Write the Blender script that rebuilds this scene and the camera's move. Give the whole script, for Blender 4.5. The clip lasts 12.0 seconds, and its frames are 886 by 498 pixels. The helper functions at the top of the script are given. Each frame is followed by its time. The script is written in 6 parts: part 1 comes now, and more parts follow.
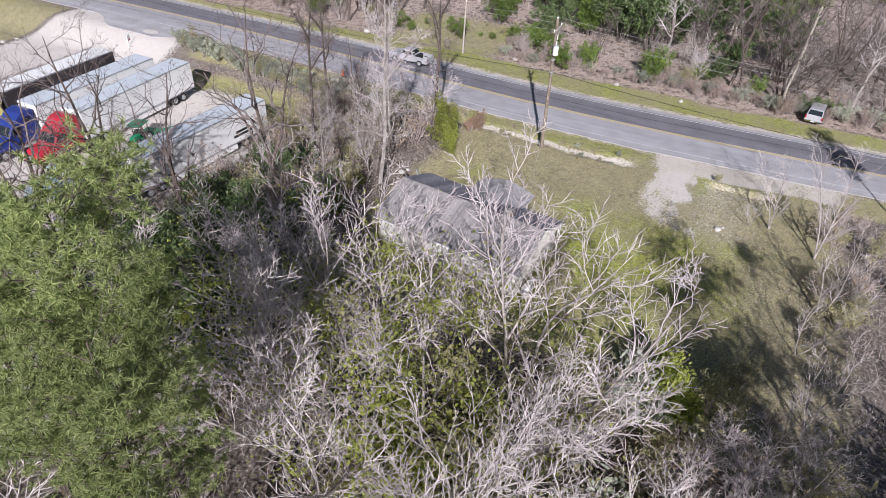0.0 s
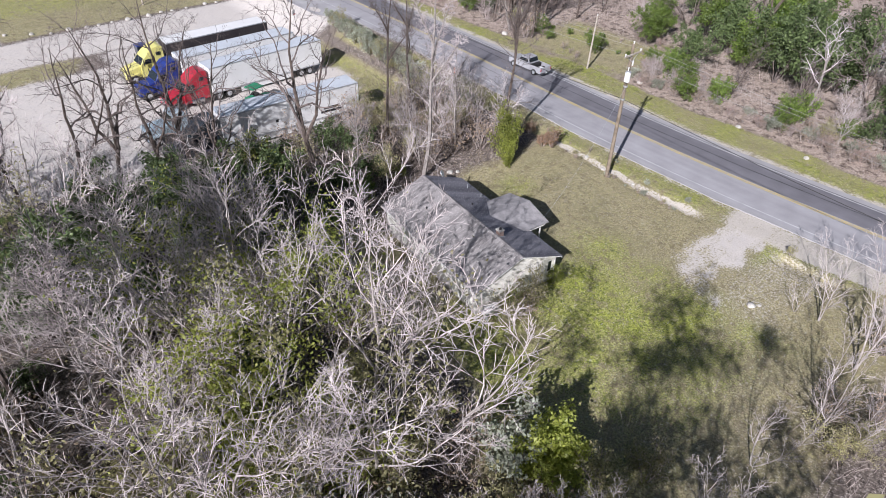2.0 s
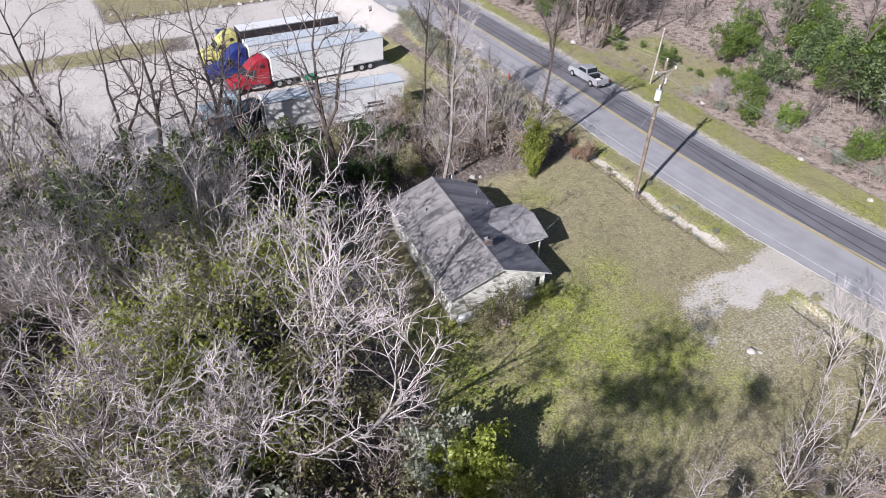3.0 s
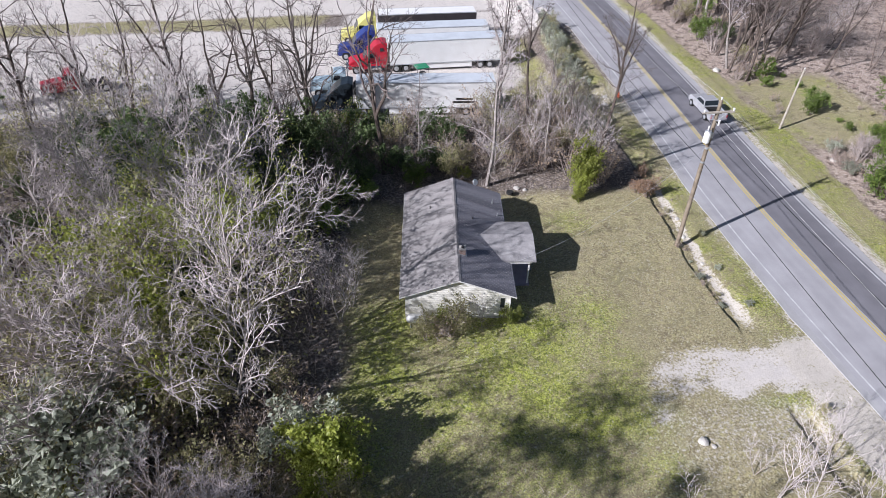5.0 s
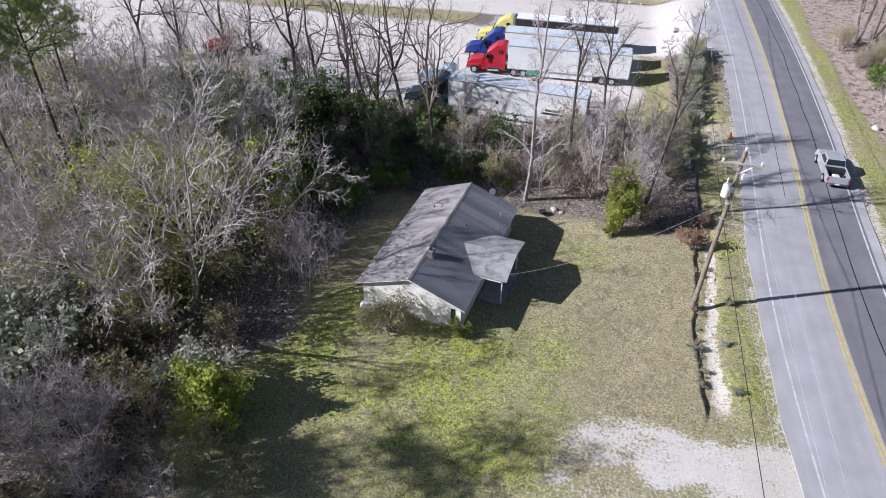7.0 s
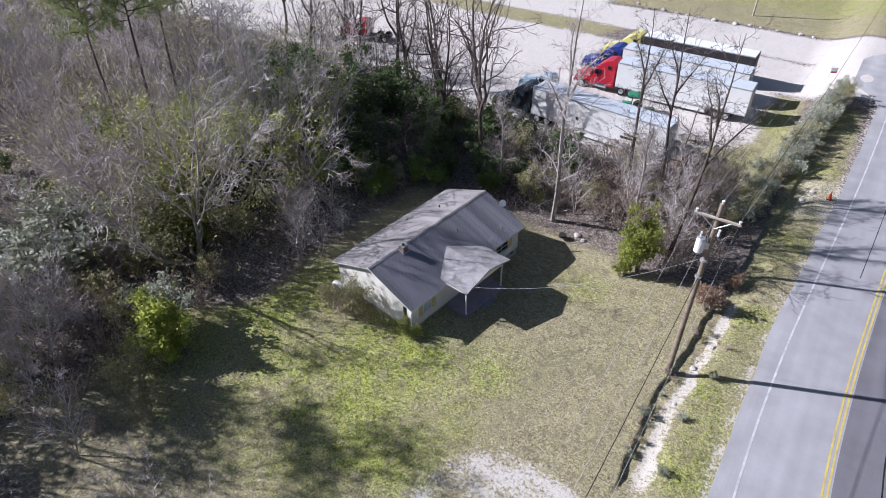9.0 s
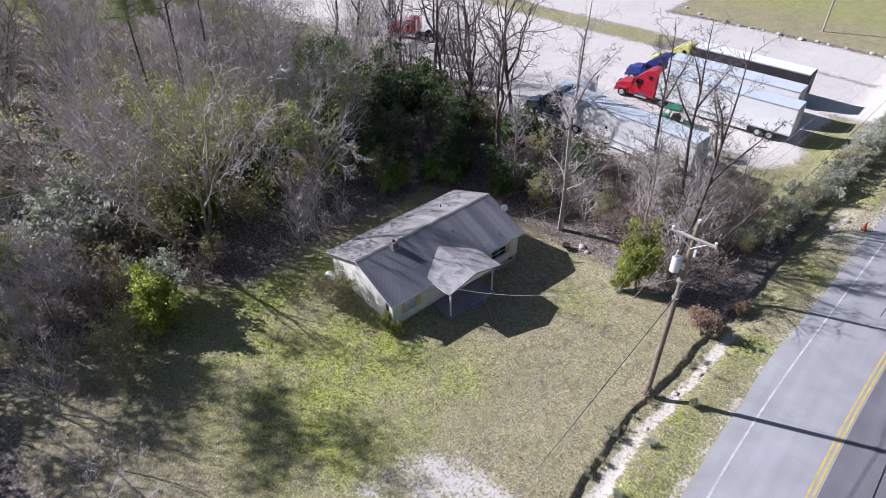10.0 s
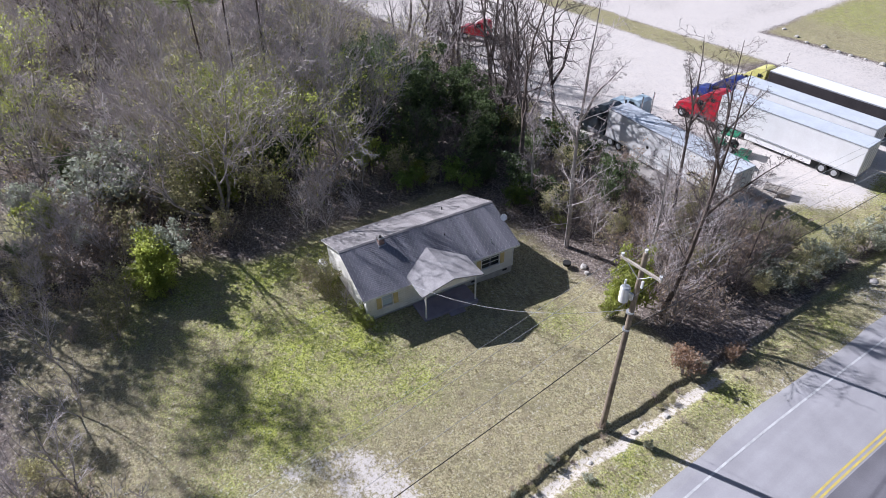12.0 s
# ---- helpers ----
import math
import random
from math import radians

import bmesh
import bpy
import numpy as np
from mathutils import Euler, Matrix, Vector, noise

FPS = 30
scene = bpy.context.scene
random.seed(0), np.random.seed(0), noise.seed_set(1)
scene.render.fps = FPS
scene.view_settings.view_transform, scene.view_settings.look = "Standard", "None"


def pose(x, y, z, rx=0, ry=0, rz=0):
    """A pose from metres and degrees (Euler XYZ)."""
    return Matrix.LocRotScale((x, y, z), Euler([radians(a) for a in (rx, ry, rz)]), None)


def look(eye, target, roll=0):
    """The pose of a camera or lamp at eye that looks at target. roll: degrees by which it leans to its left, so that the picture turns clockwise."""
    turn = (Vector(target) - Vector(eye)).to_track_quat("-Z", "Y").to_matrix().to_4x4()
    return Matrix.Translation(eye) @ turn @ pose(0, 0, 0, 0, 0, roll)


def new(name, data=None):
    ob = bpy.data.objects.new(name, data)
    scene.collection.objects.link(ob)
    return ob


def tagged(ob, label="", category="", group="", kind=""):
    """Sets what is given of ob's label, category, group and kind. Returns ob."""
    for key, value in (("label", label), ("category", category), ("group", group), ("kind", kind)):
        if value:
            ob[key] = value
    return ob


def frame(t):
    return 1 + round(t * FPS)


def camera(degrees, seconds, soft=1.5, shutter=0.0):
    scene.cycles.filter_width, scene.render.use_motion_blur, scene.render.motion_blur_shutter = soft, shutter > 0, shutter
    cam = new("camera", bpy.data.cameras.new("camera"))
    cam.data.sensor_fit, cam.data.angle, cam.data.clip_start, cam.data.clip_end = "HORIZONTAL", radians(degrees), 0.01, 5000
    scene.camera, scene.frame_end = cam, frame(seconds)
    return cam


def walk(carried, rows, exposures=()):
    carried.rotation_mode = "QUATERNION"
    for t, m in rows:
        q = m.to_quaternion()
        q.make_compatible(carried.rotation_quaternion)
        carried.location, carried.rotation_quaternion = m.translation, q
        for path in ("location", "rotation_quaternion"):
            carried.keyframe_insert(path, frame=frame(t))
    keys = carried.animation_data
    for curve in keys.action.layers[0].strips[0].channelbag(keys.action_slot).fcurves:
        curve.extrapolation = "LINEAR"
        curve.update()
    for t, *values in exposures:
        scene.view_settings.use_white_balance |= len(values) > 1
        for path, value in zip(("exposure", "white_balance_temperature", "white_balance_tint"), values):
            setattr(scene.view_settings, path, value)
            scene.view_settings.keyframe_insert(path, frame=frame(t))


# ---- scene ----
cam = camera(70.6, 12.0, soft=0.5)
ROWS = [
    (0, -39.11, -13.4, 30.47, 52.49, -2.26, -64.52),
    (0.5, -37.24, -16.74, 30.59, 52.36, -2.33, -58.98),
    (1, -35.13, -19.92, 30.89, 52.06, -2.43, -53.46),
    (1.5, -32.64, -23.09, 31.18, 51.81, -2.29, -47.8),
    (2, -29.75, -26.04, 31.44, 51.72, -2.01, -42.14),
    (2.5, -26.57, -28.58, 31.57, 51.61, -1.87, -36.52),
    (3, -23.11, -30.81, 31.71, 51.55, -1.64, -30.88),
    (5, -8.3, -36.04, 32.27, 50.91, -0.99, -8.69),
    (5.5, -4.29, -36.45, 32.24, 50.95, -0.71, -3.11),
    (6, -0.23, -36.44, 32.12, 51.08, -0.46, 2.49),
    (6.5, 3.78, -36.04, 32.01, 51.14, -0.29, 8.13),
    (7, 7.75, -35.19, 31.96, 51.14, -0.1, 13.82),
    (9, 20.92, -29.25, 31.61, 51.57, 0.59, 34.2),
    (9.5, 23.19, -27.54, 31.46, 51.76, 0.67, 38.23),
    (10, 25.19, -25.9, 31.35, 51.84, 0.7, 41.85),
    (10.5, 26.91, -24.27, 31.23, 52.04, 0.7, 45.18),
    (11, 28.37, -22.69, 31.16, 52.12, 0.71, 48.23),
    (11.5, 29.53, -21.15, 31.14, 52.16, 0.74, 50.93),
    (12, 30.51, -19.84, 31.07, 52.28, 0.73, 53.23),
]
walk(cam, [(t, pose(x, y, z, rx, ry, rz)) for t, x, y, z, rx, ry, rz in ROWS], [(0.0, 0.28, 6050, 16), (3.0, 0.37, 5980, 15), (6.0, 0.45, 5840, 15), (9.0, 0.54, 5740, 16.5), (12.0, 0.60, 5760, 16.5)])

# ---- light ----
SUN_AZ, SUN_EL = 202.0, 32.0          # the sun stands over the woods behind the house
sun_way = Vector((math.cos(radians(SUN_AZ)) * math.cos(radians(SUN_EL)), math.sin(radians(SUN_AZ)) * math.cos(radians(SUN_EL)), math.sin(radians(SUN_EL))))
world = bpy.data.worlds.new("sky")
scene.world = world
world.use_nodes = True
wn = world.node_tree.nodes
sky = wn.new("ShaderNodeTexSky")
sky.sky_type, sky.sun_disc = "NISHITA", False
sky.sun_elevation, sky.sun_rotation = radians(SUN_EL), radians(90 - SUN_AZ)
sky.air_density, sky.dust_density, sky.ozone_density = 1.0, 1.2, 1.0
wn["Background"].inputs[1].default_value = 0.042
world.node_tree.links.new(sky.outputs[0], wn["Background"].inputs[0])
sun = new("sun", bpy.data.lights.new("sun", "SUN"))
sun.data.energy, sun.data.angle, sun.data.color = 5.3, radians(0.6), (1.0, 0.965, 0.94)
sun.matrix_world = look(sun_way * 100, (0, 0, 0))


# ---- materials ----
def material(name, base, dark=None, scale=4.0, rough=0.8, metal=0.0, bump=0.3, fine=40.0, amount=0.6, spec=0.3, island=0.0, each=0.0, coat=0.0):
    """A two-scale procedural surface: stains at scale, grain at fine, a little relief."""
    m = bpy.data.materials.new(name)
    m.use_nodes = True
    nt = m.node_tree
    nd, ln = nt.nodes, nt.links
    b = nd["Principled BSDF"]
    b.inputs["Roughness"].default_value, b.inputs["Metallic"].default_value = rough, metal
    b.inputs["Specular IOR Level"].default_value = spec
    b.inputs["Coat Weight"].default_value = coat
    dark = dark or tuple(c * 0.55 for c in base)
    co = nd.new("ShaderNodeTexCoord")
    n1, n2 = nd.new("ShaderNodeTexNoise"), nd.new("ShaderNodeTexNoise")
    n1.inputs["Scale"].default_value, n2.inputs["Scale"].default_value = scale, fine
    n1.inputs["Detail"].default_value, n2.inputs["Detail"].default_value = 5, 3
    ln.new(co.outputs["Object"], n1.inputs["Vector"])
    ln.new(co.outputs["Object"], n2.inputs["Vector"])
    mul = nd.new("ShaderNodeMath")
    mul.operation, mul.inputs[1].default_value = "MULTIPLY_ADD", 0.45
    ln.new(n2.outputs[0], mul.inputs[0])
    ln.new(n1.outputs[0], mul.inputs[2])
    ramp = nd.new("ShaderNodeMapRange")
    ramp.inputs[1].default_value, ramp.inputs[2].default_value = 0.72 - 0.32 * amount, 0.72 + 0.32 * amount
    ln.new(mul.outputs[0], ramp.inputs[0])
    mix = nd.new("ShaderNodeMix")
    mix.data_type = "RGBA"
    mix.inputs[6].default_value, mix.inputs[7].default_value = (*dark, 1), (*base, 1)
    ln.new(ramp.outputs[0], mix.inputs[0])
    out = mix.outputs[2]
    if island or each:
        vary = nd.new("ShaderNodeHueSaturation")
        src = nd.new("ShaderNodeNewGeometry").outputs["Random Per Island"] if island else nd.new("ShaderNodeObjectInfo").outputs["Random"]
        r = nd.new("ShaderNodeMapRange")
        r.inputs[3].default_value, r.inputs[4].default_value = 1 - (island or each), 1 + (island or each)
        ln.new(src, r.inputs[0])
        ln.new(r.outputs[0], vary.inputs["Value"])
        ln.new(out, vary.inputs["Color"])
        out = vary.outputs[0]
    ln.new(out, b.inputs["Base Color"])
    if bump:
        bp = nd.new("ShaderNodeBump")
        bp.inputs["Strength"].default_value, bp.inputs["Distance"].default_value = bump, 0.02
        ln.new(n2.outputs[0], bp.inputs["Height"])
        ln.new(bp.outputs[0], b.inputs["Normal"])
    return m


def glass(name, tint=(0.02, 0.025, 0.03)):
    m = bpy.data.materials.new(name)
    m.use_nodes = True
    b = m.node_tree.nodes["Principled BSDF"]
    b.inputs["Base Color"].default_value = (*tint, 1)
    b.inputs["Roughness"].default_value, b.inputs["Specular IOR Level"].default_value = 0.05, 0.6
    return m


def leafy(name, base, dark, spread=0.3, trans=0.4, rough=0.5, spec=0.35):
    """Leaves: each one a little different, light shining through."""
    m = bpy.data.materials.new(name)
    m.use_nodes = True
    nd, ln = m.node_tree.nodes, m.node_tree.links
    b = nd["Principled BSDF"]
    b.inputs["Roughness"].default_value = rough
    b.inputs["Specular IOR Level"].default_value = spec
    geo = nd.new("ShaderNodeNewGeometry")
    mix = nd.new("ShaderNodeMix")
    mix.data_type = "RGBA"
    mix.inputs[6].default_value, mix.inputs[7].default_value = (*dark, 1), (*base, 1)
    ln.new(geo.outputs["Random Per Island"], mix.inputs[0])
    hsv = nd.new("ShaderNodeHueSaturation")
    r = nd.new("ShaderNodeMapRange")
    r.inputs[3].default_value, r.inputs[4].default_value = 1 - spread, 1 + spread
    ln.new(nd.new("ShaderNodeObjectInfo").outputs["Random"], r.inputs[0])
    ln.new(r.outputs[0], hsv.inputs["Value"])
    ln.new(mix.outputs[2], hsv.inputs["Color"])
    ln.new(hsv.outputs[0], b.inputs["Base Color"])
    tr = nd.new("ShaderNodeBsdfTranslucent")
    ln.new(hsv.outputs[0], tr.inputs["Color"])
    ms = nd.new("ShaderNodeMixShader")
    ms.inputs[0].default_value = trans
    ln.new(b.outputs[0], ms.inputs[1])
    ln.new(tr.outputs[0], ms.inputs[2])
    ln.new(ms.outputs[0], nd["Material Output"].inputs[0])
    return m


PALE_BARK = material("pale_bark", (0.44, 0.395, 0.365), (0.24, 0.212, 0.192), 3, 0.9, fine=25, each=0.18)
TWIG = material("pale_twig", (0.63, 0.565, 0.55), (0.33, 0.285, 0.275), 0.9, 0.8, bump=0, amount=0.7, each=0.2)
TWIG_GREY = material("grey_twig", (0.62, 0.555, 0.57), (0.38, 0.335, 0.345), 0.9, 0.85, bump=0, amount=0.7, each=0.2)
DARK_BARK = material("dark_bark", (0.16, 0.125, 0.105), (0.06, 0.047, 0.04), 3, 0.95, fine=25, each=0.2)
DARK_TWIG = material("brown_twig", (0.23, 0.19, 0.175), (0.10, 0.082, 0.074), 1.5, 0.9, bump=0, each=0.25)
BRUSH_TWIG = material("brush_twig", (0.50, 0.43, 0.40), (0.24, 0.20, 0.185), 1.0, 0.9, bump=0, island=0.2)
LEAF_OLIVE = leafy("olive_leaf", (0.54, 0.50, 0.27), (0.25, 0.24, 0.11), trans=0.5)
LEAF_YELLOW = leafy("yellow_green_leaf", (0.30, 0.32, 0.075), (0.13, 0.165, 0.035), trans=0.5, rough=0.4, spec=0.5)
LEAF_LIME = leafy("lime_leaf", (0.54, 0.57, 0.14), (0.29, 0.34, 0.075), trans=0.6, rough=0.4, spec=0.5)
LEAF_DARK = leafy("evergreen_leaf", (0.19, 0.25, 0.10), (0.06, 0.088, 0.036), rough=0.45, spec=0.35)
LEAF_BRIGHT = leafy("bright_leaf", (0.28, 0.37, 0.085), (0.12, 0.19, 0.045), trans=0.5, rough=0.35, spec=0.5)
LEAF_TAN = leafy("dead_leaf", (0.50, 0.40, 0.29), (0.32, 0.235, 0.155))
LEAF_GREY = leafy("grey_green_leaf", (0.55, 0.57, 0.47), (0.23, 0.25, 0.17), rough=0.5, spec=0.3)
LEAF_PINK = leafy("faded_brush_leaf", (0.50, 0.37, 0.32), (0.30, 0.21, 0.18))
NEEDLE = leafy("pine_needle", (0.49, 0.54, 0.22), (0.20, 0.26, 0.095), trans=0.45)
RED_REED = leafy("rust_reed", (0.56, 0.38, 0.25), (0.33, 0.21, 0.13))
GRASS_BLADE = leafy("grass_blade", (0.41, 0.435, 0.115), (0.16, 0.19, 0.045), spread=0.0)
DRY_BLADE = leafy("dry_grass_blade", (0.52, 0.46, 0.26), (0.24, 0.20, 0.125), spread=0.0)
WOOD_POLE = material("pole_wood", (0.30, 0.245, 0.185), (0.15, 0.12, 0.09), 2, 0.9, fine=30)
WOOD_PALE = material("weathered_timber", (0.50, 0.45, 0.38), (0.3, 0.26, 0.22), 3, 0.9, fine=30)
STEEL = material("galvanised_steel", (0.62, 0.64, 0.66), (0.42, 0.43, 0.45), 3, 0.45, 0.6, bump=0.05)
CHROME = material("chrome", (0.8, 0.8, 0.82), (0.6, 0.6, 0.62), 3, 0.15, 1.0, bump=0)
RUBBER = material("tyre_rubber", (0.035, 0.034, 0.033), (0.02, 0.02, 0.02), 6, 0.85, bump=0.2)
BLACK = material("black_paint", (0.035, 0.033, 0.033), (0.018, 0.018, 0.018), 3, 0.5, bump=0.05)
WIRE = material("cable", (0.05, 0.048, 0.046), None, 3, 0.7, bump=0)
WIRE_PALE = material("bare_cable", (0.46, 0.455, 0.45), (0.34, 0.34, 0.33), 3, 0.5, 0.0, bump=0)
GLASS = glass("dark_glass")
GLASS_SKY = glass("window_glass", (0.46, 0.54, 0.60))
PAINT_RED = material("red_paint", (0.50, 0.025, 0.045), (0.36, 0.02, 0.035), 2, 0.3, bump=0, amount=1.0, coat=0.5)
PAINT_BLUE = material("blue_paint", (0.03, 0.05, 0.24), (0.02, 0.035, 0.16), 2, 0.3, bump=0, amount=1.0, coat=0.5)
PAINT_YELLOW = material("yellow_paint", (0.74, 0.69, 0.24), (0.60, 0.55, 0.18), 2, 0.35, bump=0, amount=1.0, coat=0.4)
PAINT_TEAL = material("pale_blue_paint", (0.50, 0.62, 0.68), (0.38, 0.48, 0.54), 2, 0.4, bump=0, amount=1.0)
PAINT_GREEN = material("tractor_green", (0.02, 0.26, 0.13), (0.012, 0.16, 0.075), 2, 0.4, bump=0, amount=1.0)
PAINT_SILVER = material("silver_paint", (0.50, 0.50, 0.52), (0.40, 0.40, 0.42), 2, 0.3, 0.25, bump=0, coat=0.5)
PAINT_NIGHT = material("dark_truck_paint", (0.03, 0.04, 0.05), (0.015, 0.02, 0.025), 2, 0.3, bump=0, coat=0.5)
TRAILER_WHITE = material("trailer_white", (0.82, 0.82, 0.81), (0.70, 0.69, 0.67), 0.8, 0.5, fine=6, bump=0.02, amount=1.2)
TRAILER_ROOF = material("trailer_roof", (0.62, 0.66, 0.70), (0.46, 0.49, 0.52), 0.7, 0.5, fine=5, bump=0.02, amount=1.2)
TRAILER_DARK = material("trailer_black_curtain", (0.055, 0.048, 0.05), (0.035, 0.03, 0.032), 0.8, 0.6, fine=6, bump=0.05)
SIDING = material("cream_siding", (0.80, 0.78, 0.72), (0.64, 0.61, 0.54), 1.2, 0.7, fine=9, bump=0.1)
WHITE_TRIM = material("white_trim", (0.82, 0.81, 0.78), (0.66, 0.64, 0.60), 2, 0.6, bump=0.1)
SHUTTER = material("yellow_shutter", (0.68, 0.56, 0.28), (0.52, 0.42, 0.20), 3, 0.7, bump=0.1)
BLOCK = material("foundation_block", (0.55, 0.53, 0.49), (0.36, 0.34, 0.31), 2, 0.9, bump=0.4)
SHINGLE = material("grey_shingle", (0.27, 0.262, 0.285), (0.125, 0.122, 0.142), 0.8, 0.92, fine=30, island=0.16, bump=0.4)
# worn shingle, its colour also raised for the sunlight on the west slope
SHINGLE_WORN_LIT = material("worn_sunlit_shingle", (0.37, 0.345, 0.335), (0.185, 0.17, 0.168), 0.9, 0.92, fine=30, island=0.10, bump=0.4)
PORCH_ROOF = material("faded_roll_roofing", (0.42, 0.40, 0.395), (0.17, 0.162, 0.168), 1.3, 0.9, fine=12, bump=0.2, amount=0.9)
PORCH_FLOOR = material("porch_concrete", (0.36, 0.32, 0.37), (0.26, 0.23, 0.27), 1.5, 0.8, fine=20)
BRICK = material("chimney_brick", (0.33, 0.235, 0.20), (0.2, 0.14, 0.12), 3, 0.9, fine=25, each=0.2)
MORTAR = material("mortar", (0.5, 0.47, 0.43), None, 3, 0.95)
ROCK = material("pale_rock", (0.58, 0.55, 0.50), (0.36, 0.34, 0.31), 2, 0.9, fine=12, bump=0.6)
LINE_WHITE = material("white_road_paint", (0.66, 0.66, 0.65), (0.36, 0.355, 0.36), 1.6, 0.7, fine=18, amount=0.9)
LINE_YELLOW = material("yellow_road_paint", (0.68, 0.52, 0.11), (0.40, 0.33, 0.16), 1.6, 0.7, fine=18, amount=0.9)
ORANGE = material("orange_plastic", (0.8, 0.15, 0.06), None, 3, 0.5, bump=0)


# ---- mesh helpers ----
def part(name, bm, mat, parent=None, label="", smooth=False):
    """Link a bmesh or a mesh as one object, under its thing if there is one."""
    if isinstance(bm, bmesh.types.BMesh):
        me = bpy.data.meshes.new(name)
        bm.to_mesh(me)
        bm.free()
    else:
        me = bm
    if not me.materials:
        me.materials.append(mat)
    if smooth:
        me.polygons.foreach_set("use_smooth", [True] * len(me.polygons))
    ob = new(name, me)
    if parent:
        ob.parent = parent
    if label:
        tagged(ob, label)
    return ob


def thing(name, m, label, category, group="", kind=""):
    ob = new(name)
    ob.empty_display_size = 0.2
    ob.matrix_world = m
    return tagged(ob, label, category, group, kind)


def box(x0, x1, y0, y1, z0, z1, bevel=0.0, bm=None):
    bm = bm or bmesh.new()
    v = bmesh.ops.create_cube(bm, size=1.0, matrix=Matrix.Translation(((x0 + x1) / 2, (y0 + y1) / 2, (z0 + z1) / 2)) @ Matrix.Diagonal((x1 - x0, y1 - y0, z1 - z0, 1)))["verts"]
    if bevel:
        es = list({e for q in v for e in q.link_edges})
        bmesh.ops.bevel(bm, geom=es, offset=bevel, segments=2, affect="EDGES", profile=0.5)
    return bm


def prism(profile, y0, y1, bevel=0.0, taper=0.0, z_from=1e9):
    """A side profile of (x, z) pushed from y0 to y1; above z_from it draws in by taper."""
    bm = bmesh.new()

    def ring(y, s):
        return [bm.verts.new((x, y + (s * taper if z > z_from else 0), z)) for x, z in profile]
    a, b = ring(y0, 1), ring(y1, -1)
    n = len(profile)
    bm.faces.new(a)
    bm.faces.new(b[::-1])
    for i in range(n):
        bm.faces.new((a[i], b[i], b[(i + 1) % n], a[(i + 1) % n]))
    bmesh.ops.recalc_face_normals(bm, faces=bm.faces)
    if bevel:
        bmesh.ops.bevel(bm, geom=list(bm.edges), offset=bevel, segments=2, affect="EDGES", profile=0.5)
    return bm


def disc(x, y, z, r, w, axis="Y", n=20, bm=None, r2=None):
    bm = bm or bmesh.new()
    turn = {"Y": pose(0, 0, 0, 90, 0, 0), "X": pose(0, 0, 0, 0, 90, 0), "Z": Matrix()}[axis]
    bmesh.ops.create_cone(bm, cap_ends=True, segments=n, radius1=r, radius2=r if r2 is None else r2, depth=w, matrix=Matrix.Translation((x, y, z)) @ turn)
    return bm


def mesh_of(name, verts, quads, tris=None, smooth=False):
    """A mesh from arrays."""
    me = bpy.data.meshes.new(name)
    verts = np.asarray(verts, np.float32)
    quads = np.zeros((0, 4), np.int32) if quads is None else np.asarray(quads, np.int32)
    tris = np.zeros((0, 3), np.int32) if tris is None else np.asarray(tris, np.int32)
    me.vertices.add(len(verts))
    me.vertices.foreach_set("co", verts.ravel())
    me.loops.add(quads.size + tris.size)
    me.loops.foreach_set("vertex_index", np.r_[quads.ravel(), tris.ravel()].astype(np.int32))
    me.polygons.add(len(quads) + len(tris))
    me.polygons.foreach_set("loop_start", np.r_[np.arange(len(quads)) * 4, quads.size + np.arange(len(tris)) * 3].astype(np.int32))
    me.polygons.foreach_set("use_smooth", np.full(len(quads) + len(tris), smooth))
    me.update(calc_edges=True)
    return me


def tubes(lines, name="tubes"):
    """One mesh of tapered tubes: lines of (points, radii, sides)."""
    vs, qs, base = [], [], 0
    for pts, rad, sides in lines:
        n = len(pts)
        tan = np.gradient(pts, axis=0)
        tan /= np.linalg.norm(tan, axis=1, keepdims=True) + 1e-9
        ref = np.array([0.31, 0.17, 0.93]) if abs(tan[0, 2]) < 0.8 else np.array([0.95, 0.2, 0.1])
        a = np.cross(tan, ref)
        a /= np.linalg.norm(a, axis=1, keepdims=True) + 1e-9
        b = np.cross(tan, a)
        ang = np.arange(sides) * 2 * np.pi / sides
        ring = a[:, None] * np.cos(ang)[None, :, None] + b[:, None] * np.sin(ang)[None, :, None]
        vs.append((pts[:, None] + ring * np.asarray(rad)[:, None, None]).reshape(-1, 3))
        i = np.arange(n - 1)[:, None] * sides
        j = np.arange(sides)[None]
        k = (j + 1) % sides
        qs.append((base + np.stack([i + j, i + k, i + sides + k, i + sides + j], -1)).reshape(-1, 4))
        base += n * sides
    return mesh_of(name, np.concatenate(vs), np.concatenate(qs))


def unit(v):
    return v / (np.linalg.norm(v, axis=-1, keepdims=True) + 1e-9)


def leaves(rng, centres, size, name="leaves", flat=0.0, long=1.6):
    """One mesh of small pointed leaves round the given centres."""
    n = len(centres)
    a = unit(rng.normal(size=(n, 3)))
    b = rng.normal(size=(n, 3))
    nrm = unit(np.cross(a, b) + np.array([0, 0, flat]))
    a = unit(np.cross(b, nrm))
    b = np.cross(nrm, a)
    s = size * rng.uniform(0.6, 1.3, (n, 1))
    v = np.stack([centres - a * s * long / 2, centres + b * s / 2 - nrm * s * 0.12, centres + a * s * long / 2, centres - b * s / 2 - nrm * s * 0.12], 1)
    return mesh_of(name, v.reshape(-1, 3), np.arange(n * 4).reshape(-1, 4))


